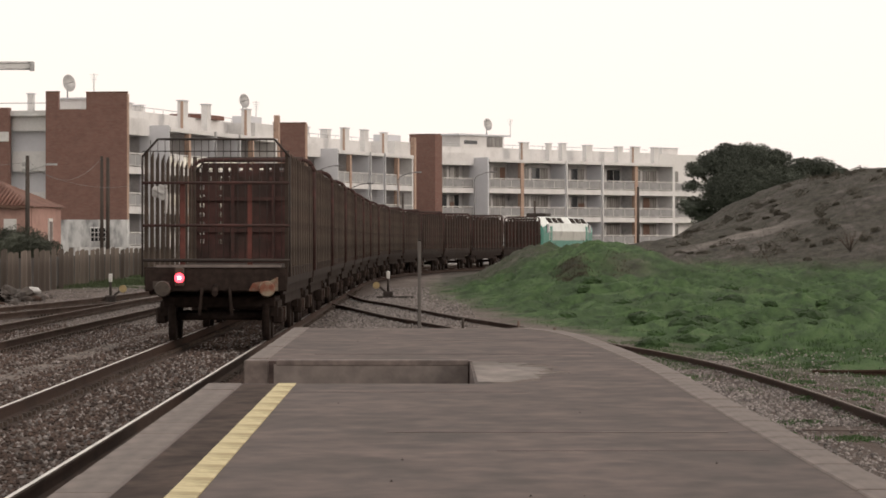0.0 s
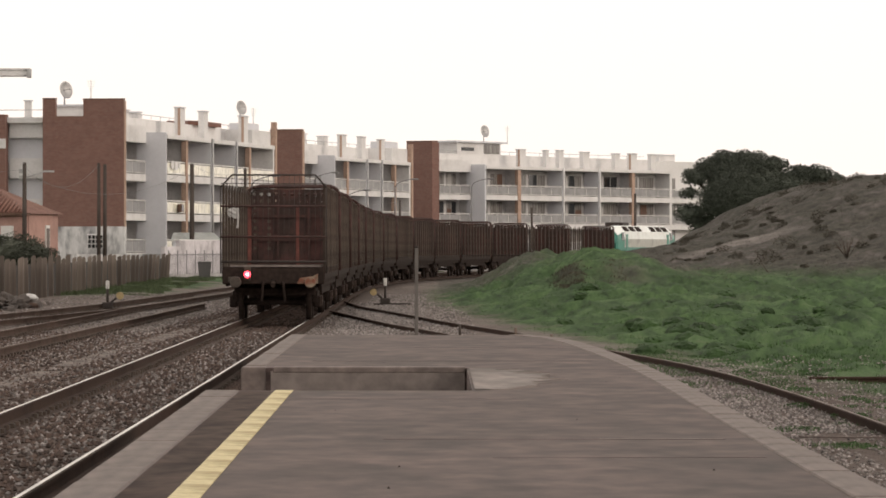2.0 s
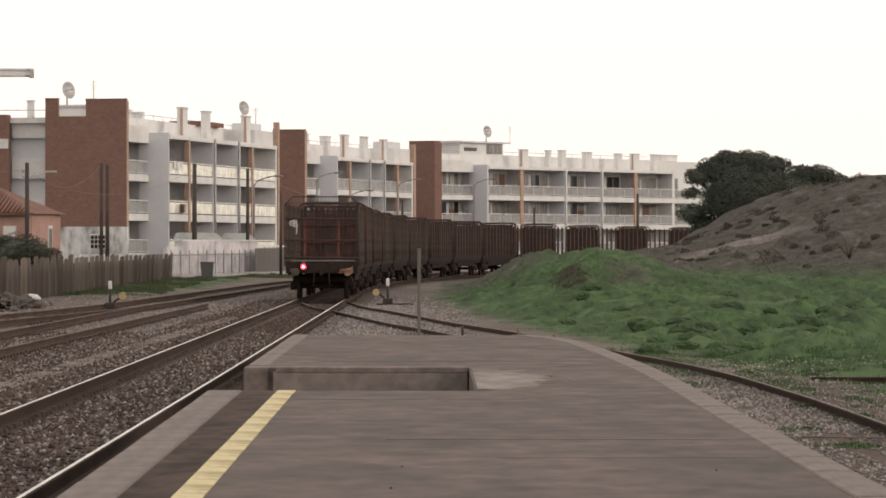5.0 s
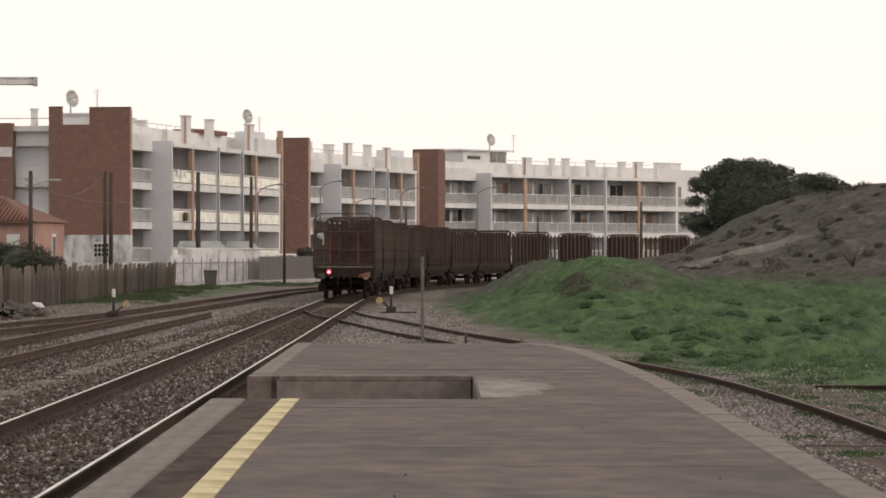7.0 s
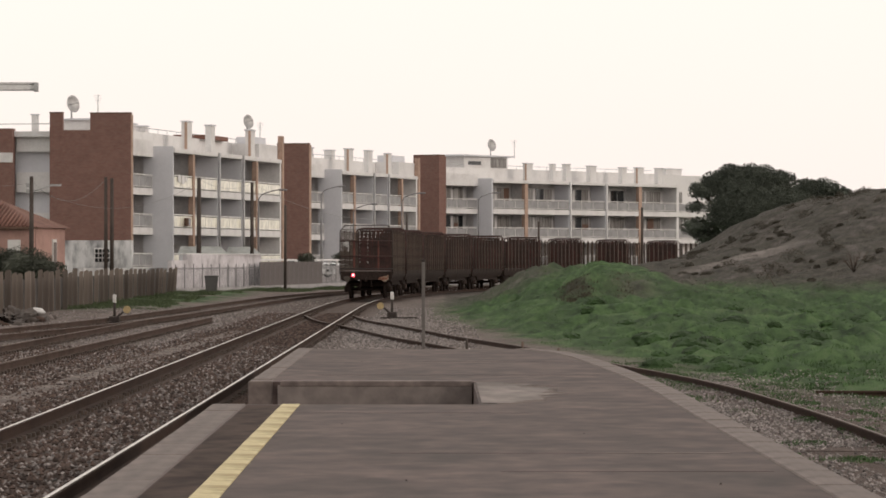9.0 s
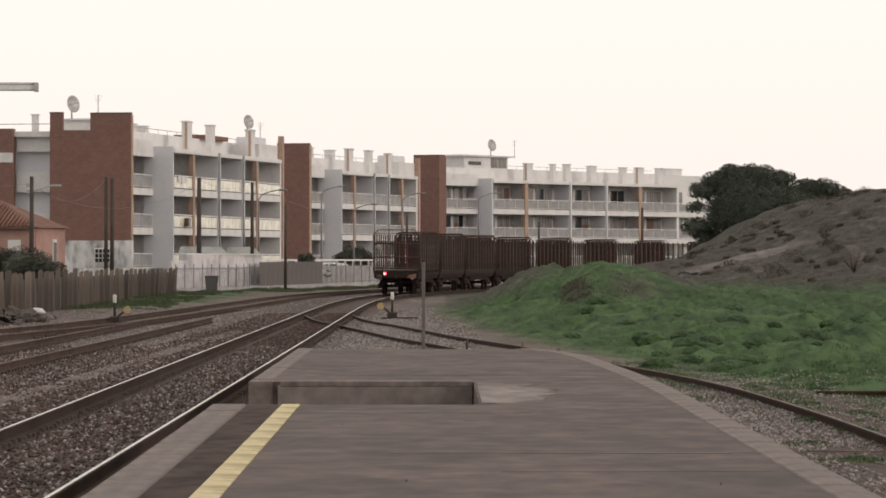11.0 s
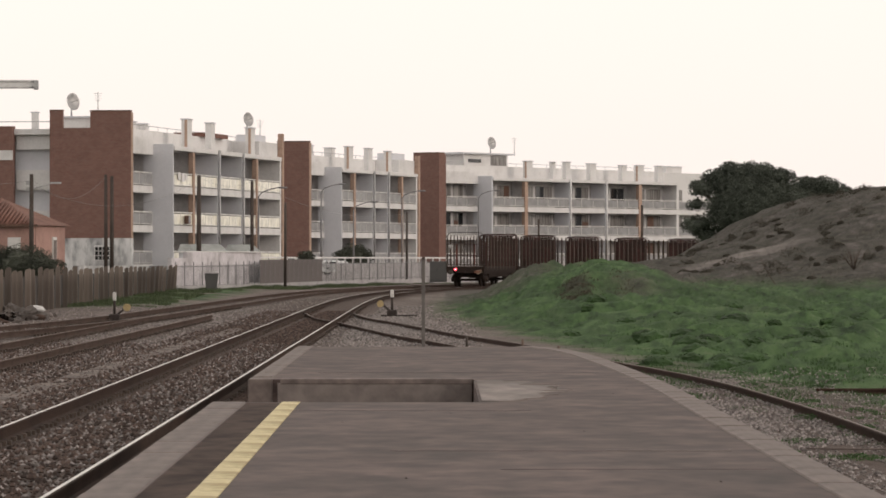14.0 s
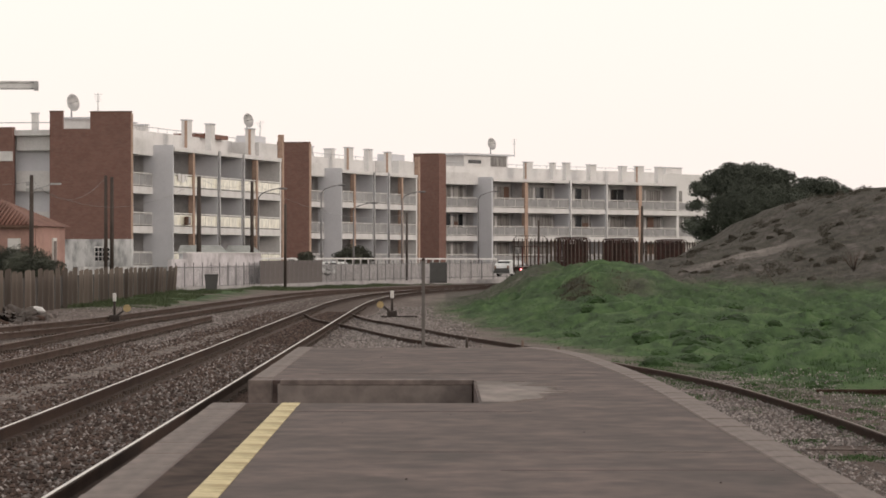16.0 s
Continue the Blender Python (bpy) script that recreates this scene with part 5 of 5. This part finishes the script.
wire((-26.4, 290, 6.7), (-16.63, 308, 7.3), 1.6)
wire((-16.63, 308, 7.5), (-13.77, 326, 7.5), 0.5)
wire((-13.77, 326, 7.5), (-3.2, 400, 6.0), 1.2)

crane = thing("tower_crane", "pale grey tower crane jib over the roofs", "crane", pose(-58, 420, -0.2))
for sx in (-0.7, 0.7):
    for sy in (-0.7, 0.7):
        beam_between("mast_leg", (sx, sy, 0), (sx, sy, 19.2), 0.09, M_METAL, crane)
for i in range(14):
    z = i * 1.35
    beam_between("mast_brace", (-0.7, -0.7, z), (0.7, -0.7, z + 1.35), 0.05, M_METAL, crane)
for x, z, rr in ((0, 18.05, 0.1), (0, 18.62, 0.13)):
    beam_between("jib_chord", (-8, 0, z), (20.3, 0, z), rr, M_METAL, crane)
block("jib_web", (28.0, 0.12, 0.5), M_WHITE, crane, 6.2, 0, 18.1)
block("jib_tip", (0.4, 0.5, 0.85), M_METAL, crane, 20.2, 0, 17.85)


# ---- railway fittings ----
def point_lever(x, y, disc):
    p = thing("point_lever", "hand points lever with white target and yellow disc", "points lever", pose(x, y, -0.25), group="points levers")
    block("base_plate", (1.3, 0.5, 0.1), M_DARK, p, 0.25, 0, 0.02)
    block("housing", (0.35, 0.3, 0.2), M_DARK, p, 0, 0, 0.1, bevel=0.03)
    tube("shaft", 0.045, 0.04, 0.75, M_DARK, p, pose(0, 0, 0.15), n=8)
    block("target", (0.12, 0.08, 0.28), M_SIGN_WHITE, p, 0, 0, 0.74, bevel=0.02)
    beam_between("lever", (0, 0, 0.2), (disc * 0.7, 0, 0.45), 0.035, M_DARK, p)
    tube("weight", 0.125, 0.125, 0.09, M_SIGN_YELLOW, p, pose(disc, -0.06, 0.52, 90, 0, 0), "yellow round counterweight", n=20)


point_lever(-1.83, 162.5, -0.42)
point_lever(-10.9, 150.0, 0.42)
marker = thing("marker_post", "plain grey square post beside the branch track", "post", pose(-0.45, 103.6, -0.25))
block("shaft", (0.08, 0.08, 2.1), M_CONCRETE_POLE, marker, 0, 0, 0, bevel=0.012)
block("cap", (0.085, 0.085, 0.06), M_DARK, marker, 0, 0, 2.1, bevel=0.02)
cabinet = thing("relay_cabinet", "grey trackside relay cabinet by the fence", "cabinet", pose(-0.4, 396, -0.1))
block("body", (1.5, 0.7, 1.8), M_BIN, cabinet, 0, 0, 0, bevel=0.03)
block("door", (0.68, 0.04, 1.5), M_BIN, cabinet, -0.36, -0.36, 0.15)
block("door", (0.68, 0.04, 1.5), M_BIN, cabinet, 0.36, -0.36, 0.15)

for i, (x, y) in enumerate(((1.75, 99.5), (0.55, 104.5), (2.35, 92))):
    s = thing("marker_stub", "short rusty iron stub beside the branch rail", "stub", pose(x, y, -0.22), group="iron stubs")
    tube("shaft", 0.035, 0.03, 0.32, M_POLE if i == 1 else M_RAIL_DULL, s, pose(0, 0, 0), n=8)

# spoil heap, rubble and a discarded sack beside the board fence
heap = bmesh.new()
bmesh.ops.create_icosphere(heap, subdivisions=5, radius=1.0)
for v in heap.verts:
    k = 1 + 0.35 * noise.noise(v.co * 2.2) + 0.22 * noise.noise(v.co * 6) + 0.1 * noise.noise(v.co * 14)
    v.co = Vector((v.co.x * 0.78, v.co.y * 5.0, v.co.z * 0.5)) * k
tagged(part("earth_mound", heap, M_POLE, None, "", pose(-13.85, 147, -0.2)), "dark heap of earth and rubble beside the fence", "heap")
rng = random.Random(3)
for i in range(64):
    bm = bmesh.new()
    bmesh.ops.create_icosphere(bm, subdivisions=2, radius=0.05 + 0.15 * rng.random() ** 1.6)
    for v in bm.verts:
        v.co = Vector((v.co.x, v.co.y, v.co.z * 0.7)) * (1 + 0.45 * noise.noise(v.co * 4 + Vector((i, 0, 0))))
    ob = part("rubble_stone", bm, (M_RAIL_RUST, M_POLE, M_LINING, M_POLE)[i % 4], None, "", pose(-13.9 + rng.uniform(-0.9, 0.9), 146 + rng.uniform(-7, 7), rng.uniform(-0.14, -0.02), 0, 0, rng.uniform(0, 360)))
    tagged(ob, "dark broken stone heaped beside the board fence", "rubble", "rubble heap")
bm = bmesh.new()
bmesh.ops.create_icosphere(bm, subdivisions=3, radius=0.25)
for v in bm.verts:
    v.co = Vector((v.co.x * 1.2, v.co.y * 0.8, v.co.z * 0.45)) * (1 + 0.35 * noise.noise(v.co * 5))
tagged(part("sack", bm, M_PAPER, None, "", pose(-13.3, 148, 0.24), True), "crumpled white plastic sack on the rubble", "sack")


# ---- plants ----
def leaf_material(name, color, vary):
    m = material(name, color, 0.8, 0.3, fine=2, per_island=vary, bump=0, spec=0.15)
    return m


M_PINE = leaf_material("pine_needles", (0.086, 0.096, 0.078), 0.16)
M_HEDGE = leaf_material("hedge_leaves", (0.070, 0.074, 0.058), 0.4)
M_BARK = material("pine_bark", (0.07, 0.05, 0.04), 0.95, 0.4, fine=6, stretch=(1, 1, 0.3))
M_BLADE = leaf_material("green_grass_blades", (0.057, 0.102, 0.040), 0.35)
M_VERGE = leaf_material("olive_verge_blades", (0.070, 0.090, 0.046), 0.4)
M_STRAW = leaf_material("dry_grass_blades", (0.094, 0.082, 0.073), 0.3)
M_SCRUB = leaf_material("dark_scrub_leaves", (0.086, 0.077, 0.062), 0.4)


def leaf_cloud(blobs, count, size, seed, origin, tufts=0):
    """Small leaf sprays near the skin of several overlapping lumps, each lump billowing into tufts."""
    r = np.random.default_rng(seed)
    if tufts:
        small = []
        for cx, cy, cz, rx, ry, rz in blobs:
            for _ in range(int(tufts * (rx * rz) ** 0.5) + 4):
                d = r.normal(size=3)
                d /= np.linalg.norm(d)
                q = r.uniform(0.30, 0.46) * (rx * ry * rz) ** 0.333
                small.append((cx + rx * d[0] * 0.8, cy + ry * d[1] * 0.8, cz + rz * d[2] * 0.8, q * 1.25, q * 1.1, q * 0.72))
        blobs = small
    vol = np.array([b[3] * b[4] * b[5] for b in blobs]) ** 0.67
    b = np.array(blobs)[r.choice(len(blobs), count, p=vol / vol.sum())]
    d = r.normal(size=(count, 3))
    d /= np.linalg.norm(d, axis=1)[:, None]
    q = 0.66 + 0.4 * r.uniform(size=(count, 1)) ** 0.7
    p = np.repeat(b[:, :3] + b[:, 3:] * d * q - np.asarray(origin, float), 2, axis=0)
    m = len(p)
    u, v = r.normal(size=(m, 3)), r.normal(size=(m, 3))
    u *= size * r.uniform(0.5, 1.2, (m, 1)) / np.linalg.norm(u, axis=1)[:, None]
    v *= size * r.uniform(0.3, 0.8, (m, 1)) / np.linalg.norm(v, axis=1)[:, None]
    verts = np.stack([p - u - v, p + u - v * 0.4, p + u * 0.8 + v, p - u * 0.5 + v], axis=1).reshape(-1, 3)
    return [tuple(c) for c in verts.tolist()], [(4 * k, 4 * k + 1, 4 * k + 2, 4 * k + 3) for k in range(m)]


def core(blobs, origin, k=0.74):
    bm = bmesh.new()
    for cx, cy, cz, rx, ry, rz in blobs:
        made = bmesh.ops.create_icosphere(bm, subdivisions=3, radius=1.0)["verts"]
        for v in made:
            s = k * (1 + 0.25 * noise.noise(v.co * 2.5 + Vector((cx, cz, 0))))
            v.co = Vector((cx + v.co.x * rx * s - origin[0], cy + v.co.y * ry * s - origin[1], cz + v.co.z * rz * s - origin[2]))
    return bm


def tree(name, label, blobs, base, count, size, seed, trunk=True):
    t = thing(name, label, "tree" if trunk else "shrub", pose(*base))
    o = np.array(base, float)
    v, f = leaf_cloud(blobs, count, size, seed, o, 30 if trunk else 16)
    crown = add("crown", mesh_from("crown", v, f, M_PINE if trunk else M_HEDGE), t)
    part("inner_foliage", core(blobs, o, 0.68), M_PINE if trunk else M_HEDGE, crown)
    if trunk:
        tube("trunk", 0.42, 0.28, 4.2, M_BARK, t, pose(0, 0, -0.3), n=12)
        for b in blobs[:6]:
            beam_between("limb", (0, 0, 3.6), (b[0] - base[0], b[1] - base[1], b[2] - base[2]), 0.11, M_BARK, t, n=7)
    return t


tree("pine_tree", "broad dark green pine with spreading rounded crown", [
    (22.2, 330, 7.1, 2.9, 2.6, 1.5), (19.9, 330, 7.75, 0.95, 1.1, 0.75), (21.2, 330, 8.3, 1.1, 1.2, 0.6), (22.9, 330, 8.45, 1.2, 1.2, 0.55), (24.6, 330, 7.9, 1.0, 1.2, 0.6),
    (18.75, 329, 7.0, 0.85, 1.0, 0.62), (18.4, 329, 5.85, 0.68, 0.8, 0.42), (18.6, 329, 4.35, 1.15, 1.2, 0.62), (17.9, 329, 4.65, 0.5, 0.7, 0.35), (19.4, 329, 3.6, 1.2, 1.2, 0.6),
    (22.7, 327.5, 5.4, 3.3, 2.0, 1.75), (20.5, 328, 5.3, 1.5, 1.4, 1.25), (25.2, 328.5, 5.9, 1.6, 1.5, 1.2)], (21.8, 330, 0.2), 95000, 0.06, 11)
tree("pine_tree", "lower dark green pine behind the scrub hill", [
    (26.6, 333, 7.0, 1.4, 1.6, 0.85), (27.9, 333, 7.15, 1.3, 1.5, 0.75), (29.2, 333, 6.75, 0.9, 1.2, 0.6), (25.4, 333, 6.5, 1.4, 1.6, 1.0), (27.4, 332, 5.5, 2.2, 1.8, 1.0)], (27.2, 333, 0.2), 34000, 0.06, 12)
tree("hedge_bush", "dense dark green bush beside the pink house", [(-26.6, 284, 1.6, 1.6, 1.5, 1.1), (-25.0, 283, 1.4, 1.2, 1.4, 0.9), (-28.4, 285, 1.5, 1.4, 1.4, 1.2), (-30, 286, 1.5, 1.4, 1.4, 1.2)], (-26.5, 284, -0.2), 16000, 0.055, 13, False)
tree("hedge_bush", "clipped dark green bush behind the street parapet", [(-8.0, 404, 2.35, 1.2, 1.2, 0.85), (-9.0, 403, 2.2, 0.8, 1.0, 0.8), (-7.1, 405, 2.15, 0.8, 1.0, 0.85), (-8.1, 404, 1.3, 1.4, 1.2, 1.0)], (-8.1, 404, -0.2), 9000, 0.06, 14, False)
tree("hedge_bush", "small dark bush beside the grey shed", [(-10.9, 360, 2.0, 0.6, 0.7, 0.7), (-10.7, 361, 1.2, 0.6, 0.7, 0.9)], (-10.8, 360, -0.2), 2500, 0.06, 15, False)


def blades(name, label, mat, count, place, height_range, width, seed, sprays=3):
    r = np.random.default_rng(seed)
    verts, faces = [], []
    made = 0
    for _ in range(count * 4):
        if made >= count:
            break
        spot = place(r)
        if spot is None:
            continue
        x, y, z, k = spot
        made += 1
        for _ in range(sprays):
            a = r.uniform(0, 6.283)
            h = r.uniform(*height_range) * k
            w = width * r.uniform(0.6, 1.3)
            bx, by = r.normal(0, 0.07, 2)
            lean = r.uniform(0.1, 0.6) * h
            n = len(verts)
            c, s = math.cos(a), math.sin(a)
            lx, ly = r.normal(0, 0.6, 2) * lean
            verts += [(x + bx - w * c, y + by - w * s, z - 0.03), (x + bx + w * c, y + by + w * s, z - 0.03), (x + bx + lx, y + by + ly, z + h)]
            faces.append((n, n + 1, n + 2))
    return tagged(add(name, mesh_from(name, verts, faces, mat)), label, "grass", kind="stuff")


def on_bank(r):
    y = 70 + 150 * r.uniform() ** 0.8
    x = r.uniform(0, 1) * (0.11 * y + 2) + float(grass_edge(y)) - 0.6
    z = ground_height(x, y)
    g, d = cover(x, y, z)
    tuft = lumps(x, y, 1.1) + 0.6 * lumps(x, y, 0.45)
    if r.uniform() > g * (1 - d) * (0.35 + 1.2 * max(0, tuft + 0.25)):
        return None
    return x, y, z, 0.6 + 1.1 * max(0, tuft)


def on_hill(r):
    y = r.uniform(140, 262)
    x = r.uniform(1.5, 0.105 * y + 3)
    z = ground_height(x, y)
    g, d = cover(x, y, z)
    if r.uniform() > d:
        return None
    return x, y, z, 0.6 + max(0, lumps(x, y, 1.6) * 1.5)


def on_gravel(r):
    y = r.uniform(46, 92)
    x = r.uniform(2.75, 8.5)
    if lumps(x, y, 0.9) + 0.5 * lumps(x, y, 0.35) < (0.30 if y < 66 else 0.02):
        return None
    return x, y, ground_height(x, y), 0.9


def on_verge(r):
    y = r.uniform(185, 392)
    if y < 284:
        x = float(np.interp(y, (185, 284), (-12.4, -14.4))) + r.uniform(-3.2, 0.6)
    else:
        x = float(np.interp(y, (289, 311, 340, 368, 388), (-17.0, -13.6, -10.8, -7.8, -3.5))) + 0.3 + 4.0 * r.uniform() ** 1.6
    if lumps(x, y, 2.6) < 0.0:
        return None
    return x, y, ground_height(x, y), 0.5 + 1.6 * max(0, lumps(x, y, 2.6))


blades("bank_grass", "lush green grass in uneven tufts on the bank", M_BLADE, 15000, on_bank, (0.02, 0.055), 0.011, 21)


def on_mound_face(r):
    x, y = r.uniform(4.1, 7.0), r.uniform(158.5, 169)
    if r.uniform() > math.exp(-((x - 4.85) / 0.45) ** 2) + 0.3 * math.exp(-((x - 7.0) / 0.7) ** 2 - ((y - 164) / 3.0) ** 2):
        return None
    return x, y, ground_height(x, y), 1.0


M_MOUND = leaf_material("dead_stalks", (0.074, 0.067, 0.048), 0.35)
blades("dead_stalks", "dark dead stalks on the steep side of the mound", M_MOUND, 1300, on_mound_face, (0.03, 0.11), 0.016, 29)
blades("hill_grass", "dry greyish-brown grass over the scrub hill", M_STRAW, 13000, on_hill, (0.03, 0.10), 0.010, 22)
shrub_rng = random.Random(31)
made = 0
while made < 130:
    y = shrub_rng.uniform(146, 245)
    x = shrub_rng.uniform(9.0, 0.1 * y + 2.5)
    z = ground_height(x, y)
    if cover(x, y, z)[1] < 0.6 or lumps(x, y, 4.0) < -0.1:
        continue
    made += 1
    q = 0.12 + 0.28 * shrub_rng.random() ** 1.6
    o = (x, y, z)
    lumpy = [(x + shrub_rng.uniform(-0.7, 0.7) * q, y + shrub_rng.uniform(-0.7, 0.7) * q, z + shrub_rng.uniform(0.1, 0.4) * q, q * shrub_rng.uniform(0.6, 1.1), q, q * shrub_rng.uniform(0.4, 0.8)) for _ in range(5)]
    bush = thing("scrub_bush", "low dark dry bush on the scrub hill", "shrub", pose(*o), group="bushes on the hill")
    v, f = leaf_cloud(lumpy, 300, 0.030, 300 + made, o)
    add("foliage", mesh_from("foliage", v, f, M_SCRUB), bush)
# a leaning dead stalk and a bare thorn bush at the foot of the hill
stalk = thing("dead_stalk", "bare dark dead stalk leaning on the hill", "stalk", pose(12.7, 172, ground_height(12.7, 172)))
beam_between("stem", (0, 0, -0.1), (-0.32, 0.1, 0.42), 0.014, M_BARK, stalk)
beam_between("stem", (-0.32, 0.1, 0.42), (-0.62, 0.1, 1.02), 0.011, M_BARK, stalk)
beam_between("twig", (-0.32, 0.1, 0.42), (-0.2, 0.1, 0.7), 0.007, M_BARK, stalk)
thorn = thing("thorn_bush", "bare dark thorn bush at the foot of the hill", "shrub", pose(16.0, 176, ground_height(16.0, 176)))
for _ in range(22):
    a, reach = shrub_rng.uniform(0, 6.28), shrub_rng.uniform(0.15, 0.6)
    beam_between("twig", (0, 0, -0.05), (reach * math.cos(a), reach * math.sin(a), shrub_rng.uniform(0.3, 0.85)), 0.011, M_BARK, thorn, n=4)
blades("gravel_weeds", "green weeds growing through the gravel", M_BLADE, 9000, on_gravel, (0.015, 0.06), 0.011, 24)
blades("verge_grass", "green verge grass beside the fences", M_VERGE, 15000, on_verge, (0.05, 0.20), 0.02, 25)

# rounded dark clumps of rank grass
clump_v, clump_f = [], []
clump_rng = random.Random(4)
spots = [(4.15, 88), (5.6, 90), (6.2, 91), (6.9, 90), (5.7, 101), (6.8, 103), (8.6, 104), (4.9, 110), (7.4, 112), (9.2, 113), (5.2, 128), (3.4, 121), (8.2, 127), (10.4, 121), (11.0, 98), (9.7, 92)]
spots += [(grass_edge(y) + 1.2 + clump_rng.random() * 0.085 * y, y) for y in (94, 97, 106, 108, 116, 118, 124, 132, 135, 139, 144, 147, 152, 96, 100, 120, 89, 93, 99, 103, 109, 113, 122, 127, 130, 137, 141, 90, 92, 95, 98, 101, 104, 107, 111, 114, 117, 119, 123, 126, 129, 133)]
for i, (x, y) in enumerate(spots):
    x, y = float(x), float(y)
    z = ground_height(x, y)
    r = clump_rng.uniform(0.17, 0.40)
    v, f = leaf_cloud([(x, y, z - 0.02, r * 1.2, r * 1.6, r * 0.7)], 420, 0.018, 60 + i, np.zeros(3))
    k = len(clump_v)
    clump_v += v
    clump_f += [tuple(k + j for j in q) for q in f]
    heart = core([(x, y, z - 0.02, r * 1.2, r * 1.6, r * 0.7)], (0, 0, 0), 0.92)
    heart.verts.index_update()
    k = len(clump_v)
    clump_v += [tuple(p.co) for p in heart.verts]
    clump_f += [tuple(k + p.index for p in q.verts) for q in heart.faces]
    heart.free()
M_CLUMP = leaf_material("rank_grass_leaves", (0.030, 0.056, 0.020), 0.35)
tagged(add("rank_grass", mesh_from("rank_grass", clump_v, clump_f, M_CLUMP)), "rounded dark green clumps of rank grass", "grass", kind="stuff")

# low green weed mats in the gravel by the branch track
mat_v, mat_f = [], []
mat_rng = random.Random(14)
for i, (x, y) in enumerate(((3.55, 47.5), (4.0, 50.5), (4.3, 46.5), (3.3, 52), (5.0, 55), (4.75, 58.5), (5.6, 61), (6.2, 63.5), (5.2, 65), (6.9, 66), (3.2, 58), (7.4, 72), (6.0, 72.5), (5.0, 74))):
    z = ground_height(x, y)
    r = mat_rng.uniform(0.16, 0.34)
    v, f = leaf_cloud([(x, y, z, r, r * 2.2, 0.055), (x + r * 0.8, y + mat_rng.uniform(-0.6, 0.6), z, r * 0.6, r * 1.4, 0.04)], 420, 0.014, 160 + i, np.zeros(3))
    k = len(mat_v)
    mat_v += v
    mat_f += [tuple(k + j for j in q) for q in f]
tagged(add("weed_mat", mesh_from("weed_mat", mat_v, mat_f, M_BLADE)), "low green mats of weed in the pale gravel", "weeds", kind="stuff")


# ---- what moves: the train draws away round the curve at a steady speed ----
def motions():
    def row(t, s, reach):
        x0, y0, _ = on_line(s - reach)
        x1, y1, _ = on_line(s + reach)
        return t, pose((x0 + x1) / 2, (y0 + y1) / 2, 0, 0, 0, math.degrees(math.atan2(y1 - y0, x1 - x0)) - 90)

    times = [i * 1.0 for i in range(17)]
    for i, w in enumerate(wagons):
        walk(w, [row(t, TAIL - 0.45 + SPEED * t + (i + 0.5) * WAGON_L, 6.4) for t in times])
    walk(loco, [row(t, TAIL - 0.45 + SPEED * t + 14 * WAGON_L + 11.6, 6.8) for t in times])


motions()
